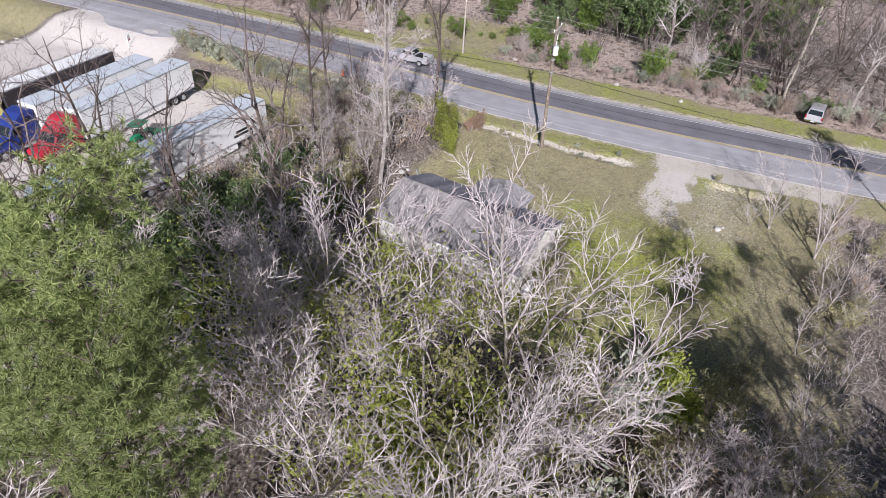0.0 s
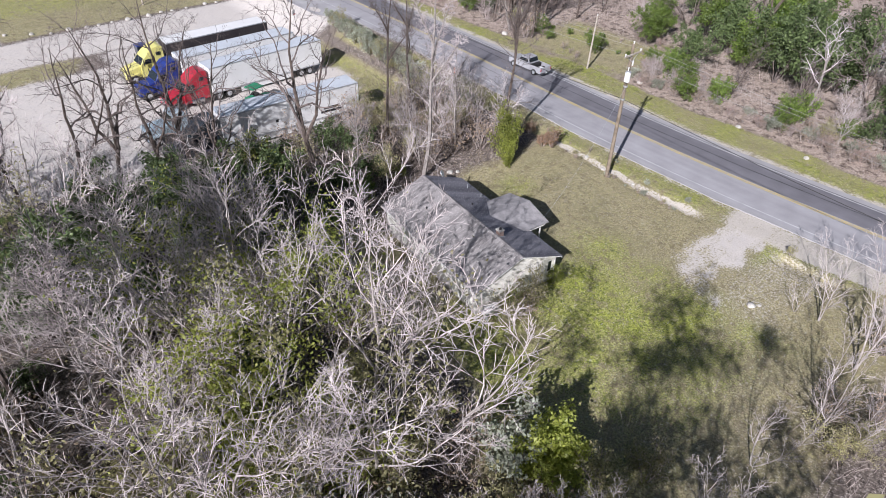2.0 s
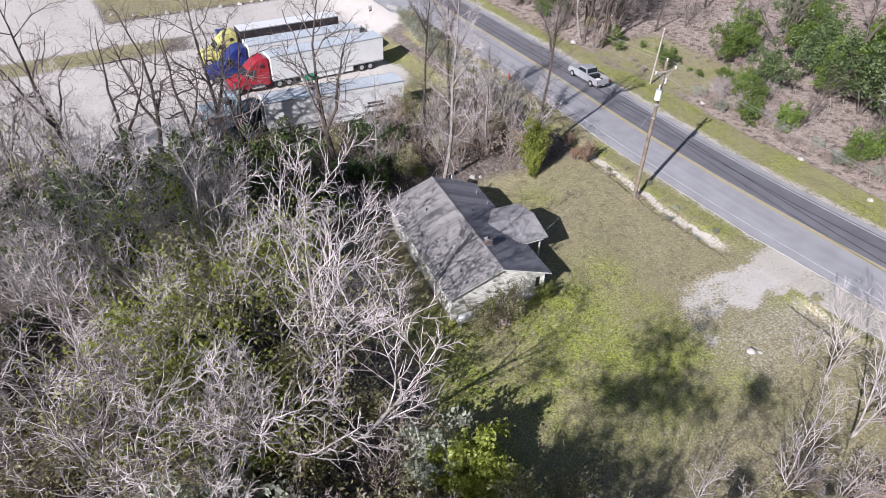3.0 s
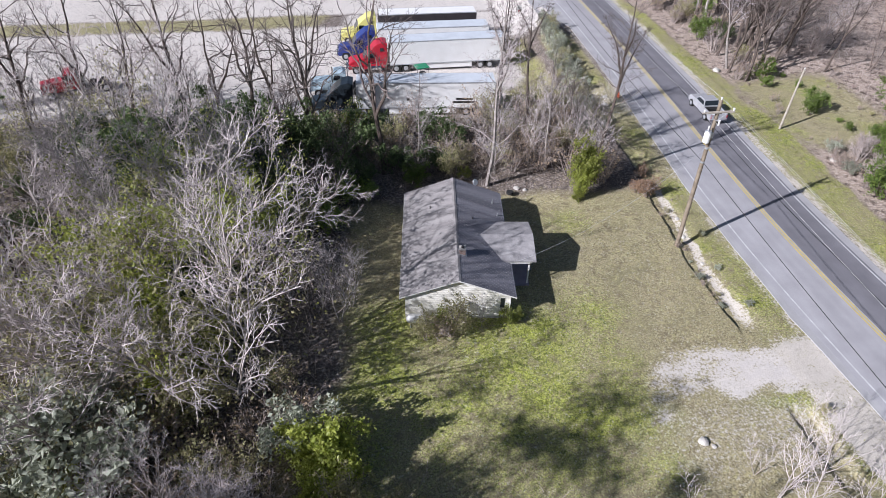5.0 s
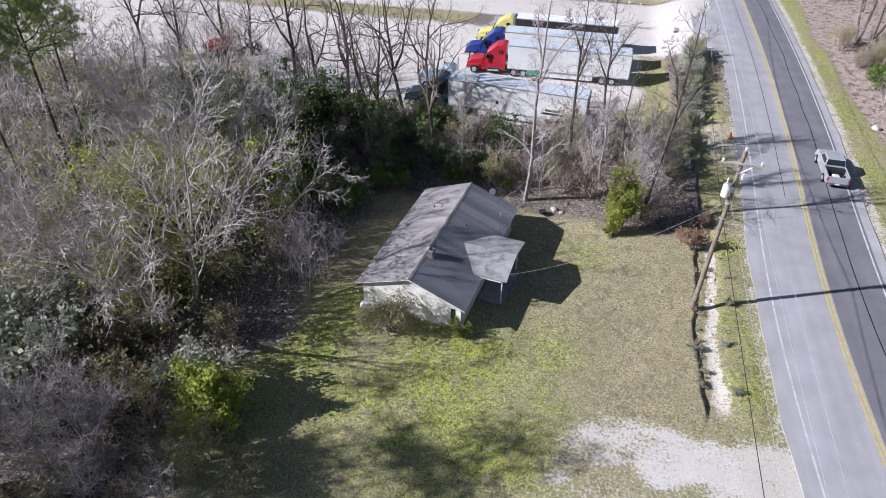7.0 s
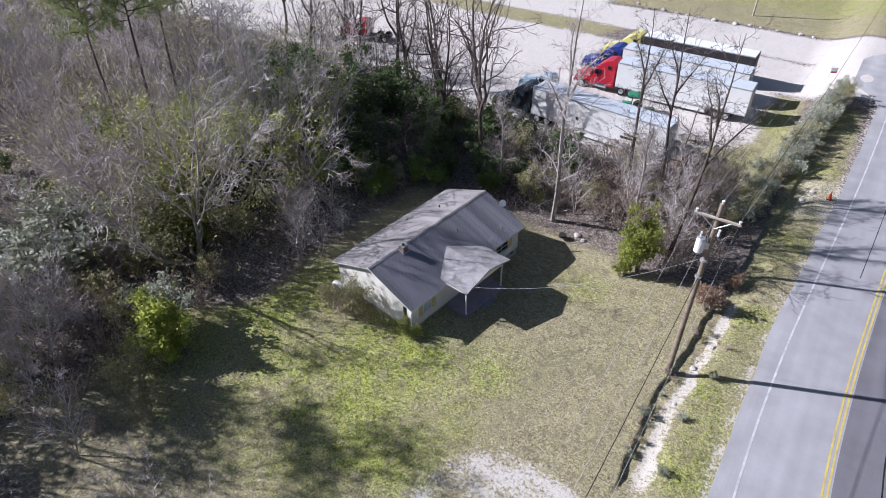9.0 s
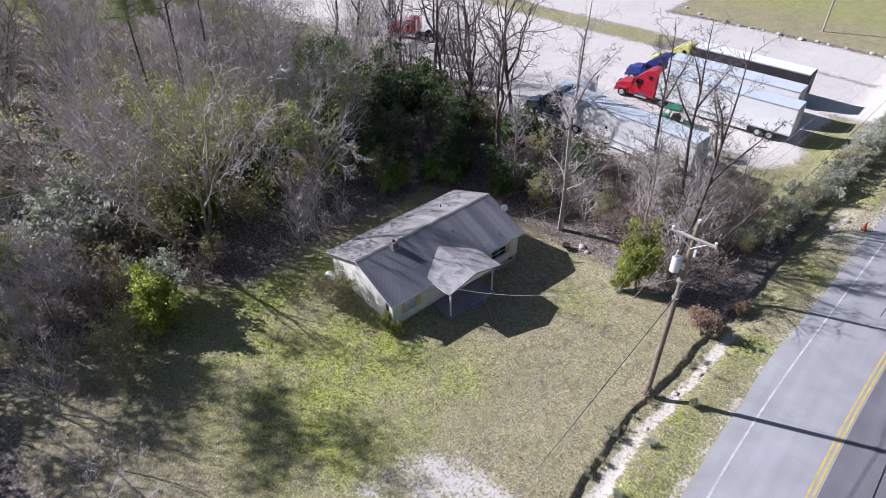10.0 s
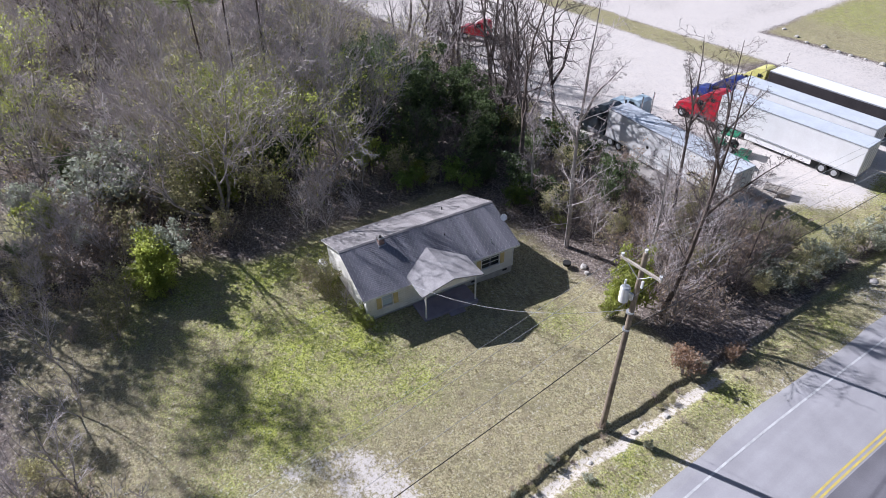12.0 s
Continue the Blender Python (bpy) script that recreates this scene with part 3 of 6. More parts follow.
def ground_material():
    m = bpy.data.materials.new("yard_ground")
    m.use_nodes = True
    nd, ln = m.node_tree.nodes, m.node_tree.links
    b = nd["Principled BSDF"]
    b.inputs["Roughness"].default_value, b.inputs["Specular IOR Level"].default_value = 0.95, 0.1
    geo = nd.new("ShaderNodeNewGeometry")

    def noise_tex(scale, detail=4, rough=0.6):
        n = nd.new("ShaderNodeTexNoise")
        n.inputs["Scale"].default_value, n.inputs["Detail"].default_value, n.inputs["Roughness"].default_value = scale, detail, rough
        ln.new(geo.outputs["Position"], n.inputs["Vector"])
        return n.outputs[0]

    def spread(v, lo, hi):
        r = nd.new("ShaderNodeMapRange")
        r.inputs[1].default_value, r.inputs[2].default_value = lo, hi
        ln.new(v, r.inputs[0])
        return r.outputs[0]

    def mix(f, a, c):
        k = nd.new("ShaderNodeMix")
        k.data_type = "RGBA"
        ln.new(f, k.inputs[0])
        for s, v in ((6, a), (7, c)):
            if isinstance(v, tuple):
                k.inputs[s].default_value = (*v, 1)
            else:
                ln.new(v, k.inputs[s])
        return k.outputs[2]

    big, mid, clump, fine, grit = noise_tex(0.25), noise_tex(1.4), noise_tex(1.1, 6, 0.72), noise_tex(5, 8, 0.78), noise_tex(14, 3, 0.8)
    blade = noise_tex(8, 5, 0.7)

    def where(key, sharp, by):
        """The attribute, its edge broken up by noise."""
        a = nd.new("ShaderNodeAttribute")
        a.attribute_name = key
        s = nd.new("ShaderNodeMath")
        s.operation, s.inputs[1].default_value = "MULTIPLY_ADD", 0.9
        ln.new(by, s.inputs[0])
        o = nd.new("ShaderNodeMath")
        o.operation, o.inputs[1].default_value = "ADD", -0.45
        ln.new(a.outputs["Fac"], s.inputs[2])
        ln.new(s.outputs[0], o.inputs[0])
        return spread(o.outputs[0], 0.5 - sharp, 0.5 + sharp)

    hard = spread(fine, 0.40, 0.60)
    hard2 = spread(blade, 0.38, 0.62)
    straw = mix(hard2, (0.14, 0.12, 0.066), (0.46, 0.405, 0.25))
    straw = mix(spread(clump, 0.5, 0.7), straw, (0.185, 0.155, 0.10))
    straw = mix(spread(mid, 0.52, 0.75), straw, (0.36, 0.31, 0.185))
    straw = mix(spread(big, 0.5, 0.72), straw, (0.23, 0.21, 0.12))
    lawn = mix(hard2, (0.12, 0.14, 0.03), (0.47, 0.50, 0.105))
    lawn = mix(spread(big, 0.42, 0.60), lawn, mix(hard2, (0.15, 0.16, 0.05), (0.48, 0.48, 0.15)))
    tuft = noise_tex(2.3, 5, 0.65)
    straw = mix(spread(tuft, 0.52, 0.64), straw, mix(hard2, (0.24, 0.22, 0.10), (0.50, 0.45, 0.25)))
    straw = mix(spread(noise_tex(0.9, 6, 0.7), 0.54, 0.72), straw, (0.16, 0.133, 0.085))
    lawn = mix(spread(tuft, 0.52, 0.60), lawn, mix(hard2, (0.07, 0.085, 0.025), (0.18, 0.215, 0.05)))
    lawn = mix(spread(clump, 0.50, 0.64), lawn, straw)
    leaf = mix(hard, (0.065, 0.053, 0.046), (0.33, 0.275, 0.24))
    leaf = mix(spread(clump, 0.45, 0.7), leaf, (0.105, 0.088, 0.075))
    stone = mix(spread(grit, 0.3, 0.7), (0.49, 0.445, 0.40), (0.73, 0.68, 0.625))
    stone = mix(spread(mid, 0.4, 0.8), stone, (0.56, 0.52, 0.49))
    wash = mix(spread(grit, 0.3, 0.7), (0.43, 0.385, 0.33), (0.68, 0.63, 0.56))
    col = mix(where("green", 0.22, hard), straw, lawn)
    col = mix(where("litter", 0.3, mid), col, leaf)
    pink = mix(hard, (0.25, 0.195, 0.16), (0.56, 0.46, 0.39))
    pink = mix(spread(clump, 0.48, 0.62), pink, (0.115, 0.085, 0.07))
    col = mix(where("dry_brush", 0.3, mid), col, pink)
    col = mix(where("gravel", 0.25, hard), col, stone)
    col = mix(where("sand", 0.2, hard), col, wash)
    ln.new(col, b.inputs["Base Color"])
    bp = nd.new("ShaderNodeBump")
    bp.inputs["Strength"].default_value, bp.inputs["Distance"].default_value = 0.6, 0.06
    ln.new(fine, bp.inputs["Height"])
    ln.new(bp.outputs[0], b.inputs["Normal"])
    return m


ground_mesh.materials.append(ground_material())
ground = tagged(new("ground", ground_mesh), "patchy grass, leaf litter, bare dirt and pale gravel ground", "ground", kind="structure")


# ---- road ----
def asphalt(name, base, dark):
    m = material(name, base, dark, 0.5, 0.85, fine=14, bump=0.25, amount=0.9)
    nd, ln = m.node_tree.nodes, m.node_tree.links
    geo, far = nd.new("ShaderNodeTexCoord"), nd.new("ShaderNodeMapping")
    far.inputs["Scale"].default_value = (0.55, 0.02, 1.0)
    wheel = nd.new("ShaderNodeTexNoise")
    wheel.inputs["Scale"].default_value, wheel.inputs["Detail"].default_value = 1.0, 4
    ln.new(geo.outputs["Object"], far.inputs["Vector"])
    ln.new(far.outputs[0], wheel.inputs["Vector"])
    amount = nd.new("ShaderNodeMapRange")
    amount.inputs[1].default_value, amount.inputs[2].default_value, amount.inputs[3].default_value, amount.inputs[4].default_value = 0.3, 0.7, 0.86, 1.14
    ln.new(wheel.outputs[0], amount.inputs[0])
    vary = nd.new("ShaderNodeHueSaturation")
    shader = nd["Principled BSDF"]
    ln.new(shader.inputs["Base Color"].links[0].from_socket, vary.inputs["Color"])
    ln.new(amount.outputs[0], vary.inputs["Value"])
    ln.new(vary.outputs[0], shader.inputs["Base Color"])
    return m


ASPHALT_OLD = asphalt("worn_asphalt", (0.40, 0.388, 0.40), (0.305, 0.295, 0.305))
ASPHALT_NEW = asphalt("darker_asphalt", (0.205, 0.198, 0.215), (0.145, 0.14, 0.152))
ASPHALT_EDGE = asphalt("pale_shoulder_asphalt", (0.42, 0.41, 0.415), (0.30, 0.29, 0.292))
CRACK = material("tar_seal", (0.03, 0.029, 0.03), None, 2, 0.6, bump=0)
road_y = np.r_[np.arange(-320, -60, 20.0), np.arange(-60, 100, 2.0), np.arange(100, 400, 20.0)]


def strip(off0, off1, z, ys=road_y, edge=0.0):
    """A ribbon of the road between two offsets from the yellow line; edge: depth of its sides."""
    xc = road_x(ys)
    off0, off1 = np.broadcast_to(off0, ys.shape), np.broadcast_to(off1, ys.shape)
    rows = [np.stack([xc + off0, ys, np.full_like(ys, z)], -1), np.stack([xc + off1, ys, np.full_like(ys, z)], -1)]
    if edge:
        rows = [rows[0] - [0, 0, edge]] + rows + [rows[1] - [0, 0, edge]]
    n, k = len(ys), len(rows)
    i = np.arange(n - 1)
    q = [np.stack([r * n + i, (r + 1) * n + i, (r + 1) * n + i + 1, r * n + i + 1], -1) for r in range(k - 1)]
    return mesh_of("strip", np.concatenate(rows), np.concatenate(q))


road = tagged(new("road"), "two-lane asphalt road, one lane darker than the other", "road", kind="structure")
part("lane", strip(-4.6, 0.3, 0.02, edge=0.15), ASPHALT_OLD, road, "pale worn asphalt lane")
part("lane", strip(0.3, 4.45, 0.021, edge=0.15), ASPHALT_NEW, road, "darker newer asphalt lane")
rng = np.random.default_rng(8)
ragged = ROAD_L + 0.25 * (patchy(road_y, 0 * road_y, 3, 9) - 0.5) - 3.2 * step(52, 58, road_y) * (1 - step(66, 72, road_y))
part("shoulder", strip(ragged, -4.6, 0.016, edge=0.15), ASPHALT_EDGE, road, "pale crumbling paved shoulder")
part("shoulder", strip(4.45, ROAD_R + 0.3 * (patchy(road_y, 0 * road_y, 3, 11) - 0.5), 0.016, edge=0.15), ASPHALT_EDGE, road, "pale crumbling paved shoulder")
near_y = np.arange(-60, 120, 1.0)
part("edge_line", strip(-4.13, -4.0, 0.026, near_y), LINE_WHITE, road, "worn white edge line")
part("edge_line", strip(4.12, 4.25, 0.027, near_y), LINE_WHITE, road, "worn white edge line")
part("centre_line", strip(-0.19, -0.07, 0.026, near_y), LINE_YELLOW, road, "yellow centre line")
part("centre_line", strip(0.07, 0.19, 0.026, near_y), LINE_YELLOW, road, "yellow centre line")
wig = 0.25 * (patchy(near_y, 0 * near_y, 4, 12) - 0.5)
part("tar_seam", strip(2.45 + wig, 2.53 + wig, 0.0265, near_y), CRACK, road, "dark wandering tar seam")
part("tar_seam", strip(-1.5, -1.45, 0.0255, np.arange(18, 90, 1.0)), CRACK, road, "dark tar seam")


# ---- house ----
HOUSE = pose(0, 0, 0, 0, 0, -7.5)
WX0, WX1, WY0, WY1 = -5.0, 2.4, -5.12, 7.08
RX, RZ, EX0, EX1, EZ, GY0, GY1 = -1.3, 3.98, -5.35, 2.75, 2.42, -5.42, 7.4
house = thing("house", HOUSE, "small cream single-storey house with grey shingle gable roof and front porch", "house")


def quad_slab(p, thick, lift=0.0):
    """A thick plate on four or three corners, thickened downwards."""
    bm = bmesh.new()
    top = [bm.verts.new((a, b, c + lift)) for a, b, c in p]
    low = [bm.verts.new((a, b, c + lift - thick)) for a, b, c in p]
    bm.faces.new(top)
    bm.faces.new(low[::-1])
    for i in range(len(p)):
        j = (i + 1) % len(p)
        bm.faces.new((top[i], low[i], low[j], top[j]))
    bmesh.ops.recalc_face_normals(bm, faces=bm.faces)
    return bm


def wall_with_holes(length, z0, z1, thick, holes):
    """A wall along x from 0 to length, outer face at y=0, with openings (x0, x1, z0, z1) through it."""
    bm = bmesh.new()
    xs = sorted({0, length, *[h[0] for h in holes], *[h[1] for h in holes]})
    zs = sorted({z0, z1, *[h[2] for h in holes], *[h[3] for h in holes]})
    for a, b in zip(xs, xs[1:]):
        for c, d in zip(zs, zs[1:]):
            if any(h[0] <= a and b <= h[1] and h[2] <= c and d <= h[3] for h in holes):
                continue
            box(a, b, 0, thick, c, d, bm=bm)
    bmesh.ops.remove_doubles(bm, verts=bm.verts, dist=1e-4)
    return bm


part("foundation", box(WX0 + 0.02, WX1 - 0.03, WY0 + 0.03, WY1 - 0.03, -0.75, 0.32), BLOCK, house, "pale grey block foundation")
N_WIN, S_WIN, DOOR = (4.25, 5.80, 1.0, 2.12), (-3.9, -3.15, 1.0, 2.15), (0.35, 1.3, 0.34, 2.3)
east = part("wall", wall_with_holes(WY1 - WY0, 0.3, 2.5, 0.16, [(h[0] - WY0, h[1] - WY0, h[2], h[3]) for h in (N_WIN, S_WIN, DOOR)]), SIDING, house, "cream siding wall")
east.matrix_basis = pose(WX1, WY0, 0, 0, 0, 90)
west = part("wall", wall_with_holes(WY1 - WY0, 0.3, 2.5, 0.16, []), SIDING, house)
west.matrix_basis = pose(WX0 + 0.16, WY0, 0, 0, 0, 90)
for yy, s in ((WY0, 1), (WY1, -1)):
    prof = [(WX0 + 0.16, 0.3), (WX1 - 0.16, 0.3), (WX1 - 0.16, 2.5), (RX, RZ - 0.12), (WX0 + 0.16, 2.5)]
    part("wall", prism(prof, min(yy, yy + 0.16 * s), max(yy, yy + 0.16 * s)), SIDING, house, "pale stained gable wall")
# lap boards, thin and proud of the walls
lap = bpy.data.meshes.new("board")
bm = box(0, 0.016, 0, 1, 0, 0.02)
bm.to_mesh(lap)
bm.free()
lap.materials.append(SIDING)
for k in range(11):
    z = 0.36 + k * 0.195
    spans = [(WY0, WY1)]
    for h in (N_WIN, S_WIN, DOOR):
        if h[2] - 0.1 < z < h[3] + 0.1:
            spans = [q for a, b in spans for q in ((a, min(b, h[0] - 0.45 if h is not DOOR else h[0] - 0.1)), (max(a, h[1] + (0.45 if h is not DOOR else 0.1)), b)) if q[1] - q[0] > 0.1]
    for a, b in spans:
        o = part("board", lap, None, house)
        o.matrix_basis = Matrix.Translation((WX1, a, z)) @ Matrix.Diagonal((1, b - a, 1, 1))
for k in range(17):
    z = 0.36 + k * 0.195
    half = (WX1 - WX0) / 2 if z < 2.4 else (RZ - 0.15 - z) / 0.385
    if half > 0.2:
        c = (WX0 + WX1) / 2
        for yy in (WY0 - 0.016, WY1):
            o = part("board", lap, None, house)
            o.matrix_basis = Matrix.Translation((c - half, yy + 0.016, z)) @ pose(0, 0, 0, 0, 0, -90) @ Matrix.Diagonal((1, 2 * half, 1, 1))


def window(h, muntins_x, muntins_z, pane_mat, label):
    y0, y1, z0, z1 = h
    w = part("window", wall_with_holes(y1 - y0 + 0.12, z0 - 0.06, z1 + 0.06, 0.1, [(0.06, y1 - y0 + 0.06, z0, z1)]), WHITE_TRIM, house, label)
    w.matrix_basis = pose(WX1 + 0.035, y0 - 0.06, 0, 0, 0, 90)
    fx = [0.06 + (y1 - y0) * i / (muntins_x + 1) for i in range(muntins_x + 2)]
    fz = [z0 + (z1 - z0) * i / (muntins_z + 1) for i in range(muntins_z + 2)]
    for a, b in zip(fx, fx[1:]):
        for c, d in zip(fz, fz[1:]):
            part("pane", box(a + 0.015, b - 0.015, 0.085, 0.095, c + 0.015, d - 0.015), pane_mat, w)
    bm = bmesh.new()
    for a in fx[1:-1]:
        box(a - 0.02, a + 0.02, 0.06, 0.1, z0, z1, bm=bm)
    for c in fz[1:-1]:
        box(0.06, y1 - y0 + 0.06, 0.062, 0.102, c - 0.02, c + 0.02, bm=bm)
    part("sash", bm, WHITE_TRIM, w)
    part("sill", box(-0.03, y1 - y0 + 0.15, -0.05, 0.06, z0 - 0.11, z0 - 0.062, 0.008), WHITE_TRIM, w)
    for a in (y0 - 0.45, y1 + 0.09):
        bm = box(WX1 + 0.018, WX1 + 0.05, a, a + 0.36, z0 - 0.05, z1 + 0.05, 0.006)
        for k in range(12):
            zz = z0 + (z1 - z0) * (k + 0.5) / 12
            box(WX1 + 0.045, WX1 + 0.06, a + 0.05, a + 0.31, zz - 0.025, zz + 0.02, bm=bm)
        part("shutter", bm, SHUTTER, house, "faded yellow louvred shutter")


window(N_WIN, 1, 2, GLASS, "dark window with white muntins")
window(S_WIN, 0, 1, GLASS_SKY, "pale curtained window")
door = part("door", box(WX1 - 0.08, WX1 - 0.03, DOOR[0] + 0.02, DOOR[1] - 0.02, DOOR[2], DOOR[3] - 0.02, 0.006), WHITE_TRIM, house, "white front door")
part("door_handle", disc(WX1 + 0.0, DOOR[1] - 0.12, 1.3, 0.03, 0.06, "X", 10), CHROME, door)
part("corner_post", box(WX1 - 0.06, WX1 + 0.025, WY0 - 0.025, WY0 + 0.07, 0.3, 2.45), WHITE_TRIM, house)
part("corner_post", box(WX1 - 0.06, WX1 + 0.025, WY1 - 0.07, WY1 + 0.025, 0.3, 2.45), WHITE_TRIM, house)
part("crawl_vent", box(WX1 - 0.04, WX1 - 0.015, 6.2, 6.6, 0.02, 0.2), BLACK, house, "dark crawl-space vent")
part("crawl_vent", box(WX1 - 0.04, WX1 - 0.015, 3.4, 3.8, 0.02, 0.2), BLACK, house, "dark crawl-space vent")
part("gable_window", box(1.7, 2.0, WY0 - 0.03, WY0 - 0.01, 1.2, 2.1), GLASS, house, "small dark side window")

# roof: two plates, then the courses of shingles
part("roof", quad_slab([(RX, GY0, RZ), (EX1, GY0, EZ), (EX1, GY1, EZ), (RX, GY1, RZ)], 0.11), WHITE_TRIM, house, "gable roof slope")
part("roof", quad_slab([(RX, GY1, RZ), (EX0, GY1, EZ), (EX0, GY0, EZ), (RX, GY0, RZ)], 0.11), WHITE_TRIM, house, "gable roof slope")
slope_len = math.hypot(EX1 - RX, RZ - EZ)
slope_deg = math.degrees(math.atan2(RZ - EZ, EX1 - RX))


def course_mesh(seed, mat, length=GY1 - GY0 + 0.04, tab=0.33):
    """One course of shingle tabs along y, each a thin wedge with a slightly uneven butt edge."""
    r = np.random.default_rng(seed)
    vs, qs, y, b = [], [], -r.uniform(0, tab), 0
    while y < length:
        a, c = max(y, 0), min(y + tab - 0.012, length)
        if c - a > 0.03:
            dx, t = r.uniform(-0.012, 0.012), 0.014 + r.uniform(0, 0.006)
            vs += [(0, a, 0.004), (0, c, 0.004), (0.175 + dx, c, t), (0.175 + dx, a, t), (0.175 + dx, a, 0), (0.175 + dx, c, 0)]
            qs += [(b, b + 3, b + 2, b + 1), (b + 3, b + 4, b + 5, b + 2)]
            b += 6
        y += tab
    me = mesh_of("shingle_course", vs, qs)
    me.materials.append(mat)
    return me


N_COURSE = int(slope_len / 0.155)
# the sun-facing west side gets the paler shingle, sunlight mixed into its colour
for side, mat in ((1, SHINGLE), (-1, SHINGLE_WORN_LIT)):
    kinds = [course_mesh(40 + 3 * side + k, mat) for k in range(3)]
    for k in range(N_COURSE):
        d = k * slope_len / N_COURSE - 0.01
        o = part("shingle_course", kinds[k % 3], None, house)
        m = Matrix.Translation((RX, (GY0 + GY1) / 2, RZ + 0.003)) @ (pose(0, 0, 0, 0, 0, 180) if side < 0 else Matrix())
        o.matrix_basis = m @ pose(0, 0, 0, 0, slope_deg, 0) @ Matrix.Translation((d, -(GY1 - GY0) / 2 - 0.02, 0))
bm = quad_slab([(RX + 0.16, GY0 - 0.02, RZ - 0.02), (RX + 0.16, GY1 + 0.02, RZ - 0.02), (RX, GY1 + 0.02, RZ + 0.045), (RX, GY0 - 0.02, RZ + 0.045)], 0.02)
part("ridge_cap", bm, SHINGLE_WORN_LIT, house)
bm = quad_slab([(RX - 0.16, GY1 + 0.02, RZ - 0.02), (RX - 0.16, GY0 - 0.02, RZ - 0.02), (RX, GY0 - 0.02, RZ + 0.047), (RX, GY1 + 0.02, RZ + 0.047)], 0.02)
part("ridge_cap", bm, SHINGLE_WORN_LIT, house)
for x0, x1 in ((EX1 - 0.01, EX1 + 0.03), (EX0 - 0.03, EX0 + 0.01)):
    part("fascia", box(x0, x1, GY0, GY1, EZ - 0.16, EZ - 0.005), WHITE_TRIM, house)

# porch
PY0, PY1, PXF, PR, PE = -1.84, 3.05, 4.6, 3.24, 2.62
pc = (PY0 + PY1) / 2
x_r = RX + (RZ - PR) / 0.385 - 0.12
x_e = RX + (RZ - PE) / 0.385 - 0.12
part("porch_roof", quad_slab([(x_r, pc, PR), (x_e, PY0, PE), (PXF, PY0, PE), (PXF, pc, PR)], 0.09, 0.05), PORCH_ROOF, house, "faded grey rolled porch roofing")
part("porch_roof", quad_slab([(PXF, pc, PR), (PXF, PY1, PE), (x_e, PY1, PE), (x_r, pc, PR)], 0.09, 0.05), PORCH_ROOF, house, "faded grey rolled porch roofing")
bm = bmesh.new()
t3 = [bm.verts.new(p) for p in ((PXF - 0.12, PY0 + 0.15, PE - 0.02), (PXF - 0.12, PY1 - 0.15, PE - 0.02), (PXF - 0.12, pc, PR - 0.05))]
t4 = [bm.verts.new(v.co - Vector((0.08, 0, 0))) for v in t3]
bm.faces.new(t3)
bm.faces.new(t4[::-1])
for i in range(3):
    bm.faces.new((t3[i], t4[i], t4[(i + 1) % 3], t3[(i + 1) % 3]))
part("porch_gable", bm, SIDING, house, "cream porch gable")
part("porch_beam", box(PXF - 0.42, PXF - 0.28, PY0 + 0.1, PY1 - 0.1, PE - 0.22, PE - 0.05, 0.01), WHITE_TRIM, house)
for y in (PY0 + 0.05, PY1 - 0.13):
    part("porch_beam", box(WX1 + 0.03, PXF - 0.43, y, y + 0.08, PE - 0.2, PE - 0.05), WHITE_TRIM, house)
for y in (-1.42, 2.62):
    part("porch_post", box(4.13, 4.23, y - 0.05, y + 0.05, 0.18, PE - 0.2, 0.008), WHITE_TRIM, house, "white porch post")
part("porch_floor", box(WX1 + 0.01, 4.35, -1.6, 2.8, -0.4, 0.2, 0.02), PORCH_FLOOR, house, "purplish concrete porch slab")
part("step", box(4.36, 4.75, 0.3, 1.5, -0.4, 0.05, 0.02), PORCH_FLOOR, house)

# chimney
chim = part("chimney", box(-1.13, -0.72, -2.52, -2.1, 3.4, 4.3), MORTAR, house, "small brick chimney")
brick = bpy.data.meshes.new("brick")
bm = box(-0.095, 0.095, -0.008, 0.012, -0.028, 0.028, 0.004)
bm.to_mesh(brick)
bm.free()
brick.materials.append(BRICK)
for row in range(7):
    for face in range(4):
        for k in (-1, 1):
            m = Matrix.Translation((-0.925, -2.31, 3.80 + row * 0.07)) @ pose(0, 0, 0, 0, 0, 90 * face) @ Matrix.Translation((k * 0.103 + (0.012 if row % 2 else -0.012), -0.212, 0))
            o = part("brick", brick, None, chim)
            o.matrix_basis = m
bm = box(-1.17, -0.68, -2.56, -2.06, 4.3, 4.36, 0.01)
part("cap", bm, BLOCK, chim)
part("flue", disc(-0.925, -2.31, 4.42, 0.1, 0.14, "Z", 12), BLACK, chim)
part("flashing", quad_slab([(-1.2, -2.62, 3.97), (-0.62, -2.62, 3.75), (-0.62, -2.0, 3.75), (-1.2, -2.0, 3.97)], 0.02, 0.03), STEEL, house)
for x, y, h in ((1.9, 5.4, 0.35), (2.2, 3.9, 0.2), (0.1, 2.4, 0.12)):
    z = RZ - (x - RX) * 0.385
    part("vent_pipe", disc(x, y, z + h / 2, 0.045, h + 0.1, "Z", 10), STEEL if h > 0.15 else BLACK, house)
part("vent_pipe", disc(-3.2, 4.0, RZ - 1.9 * 0.385 + 0.1, 0.05, 0.3, "Z", 10), BLACK, house)
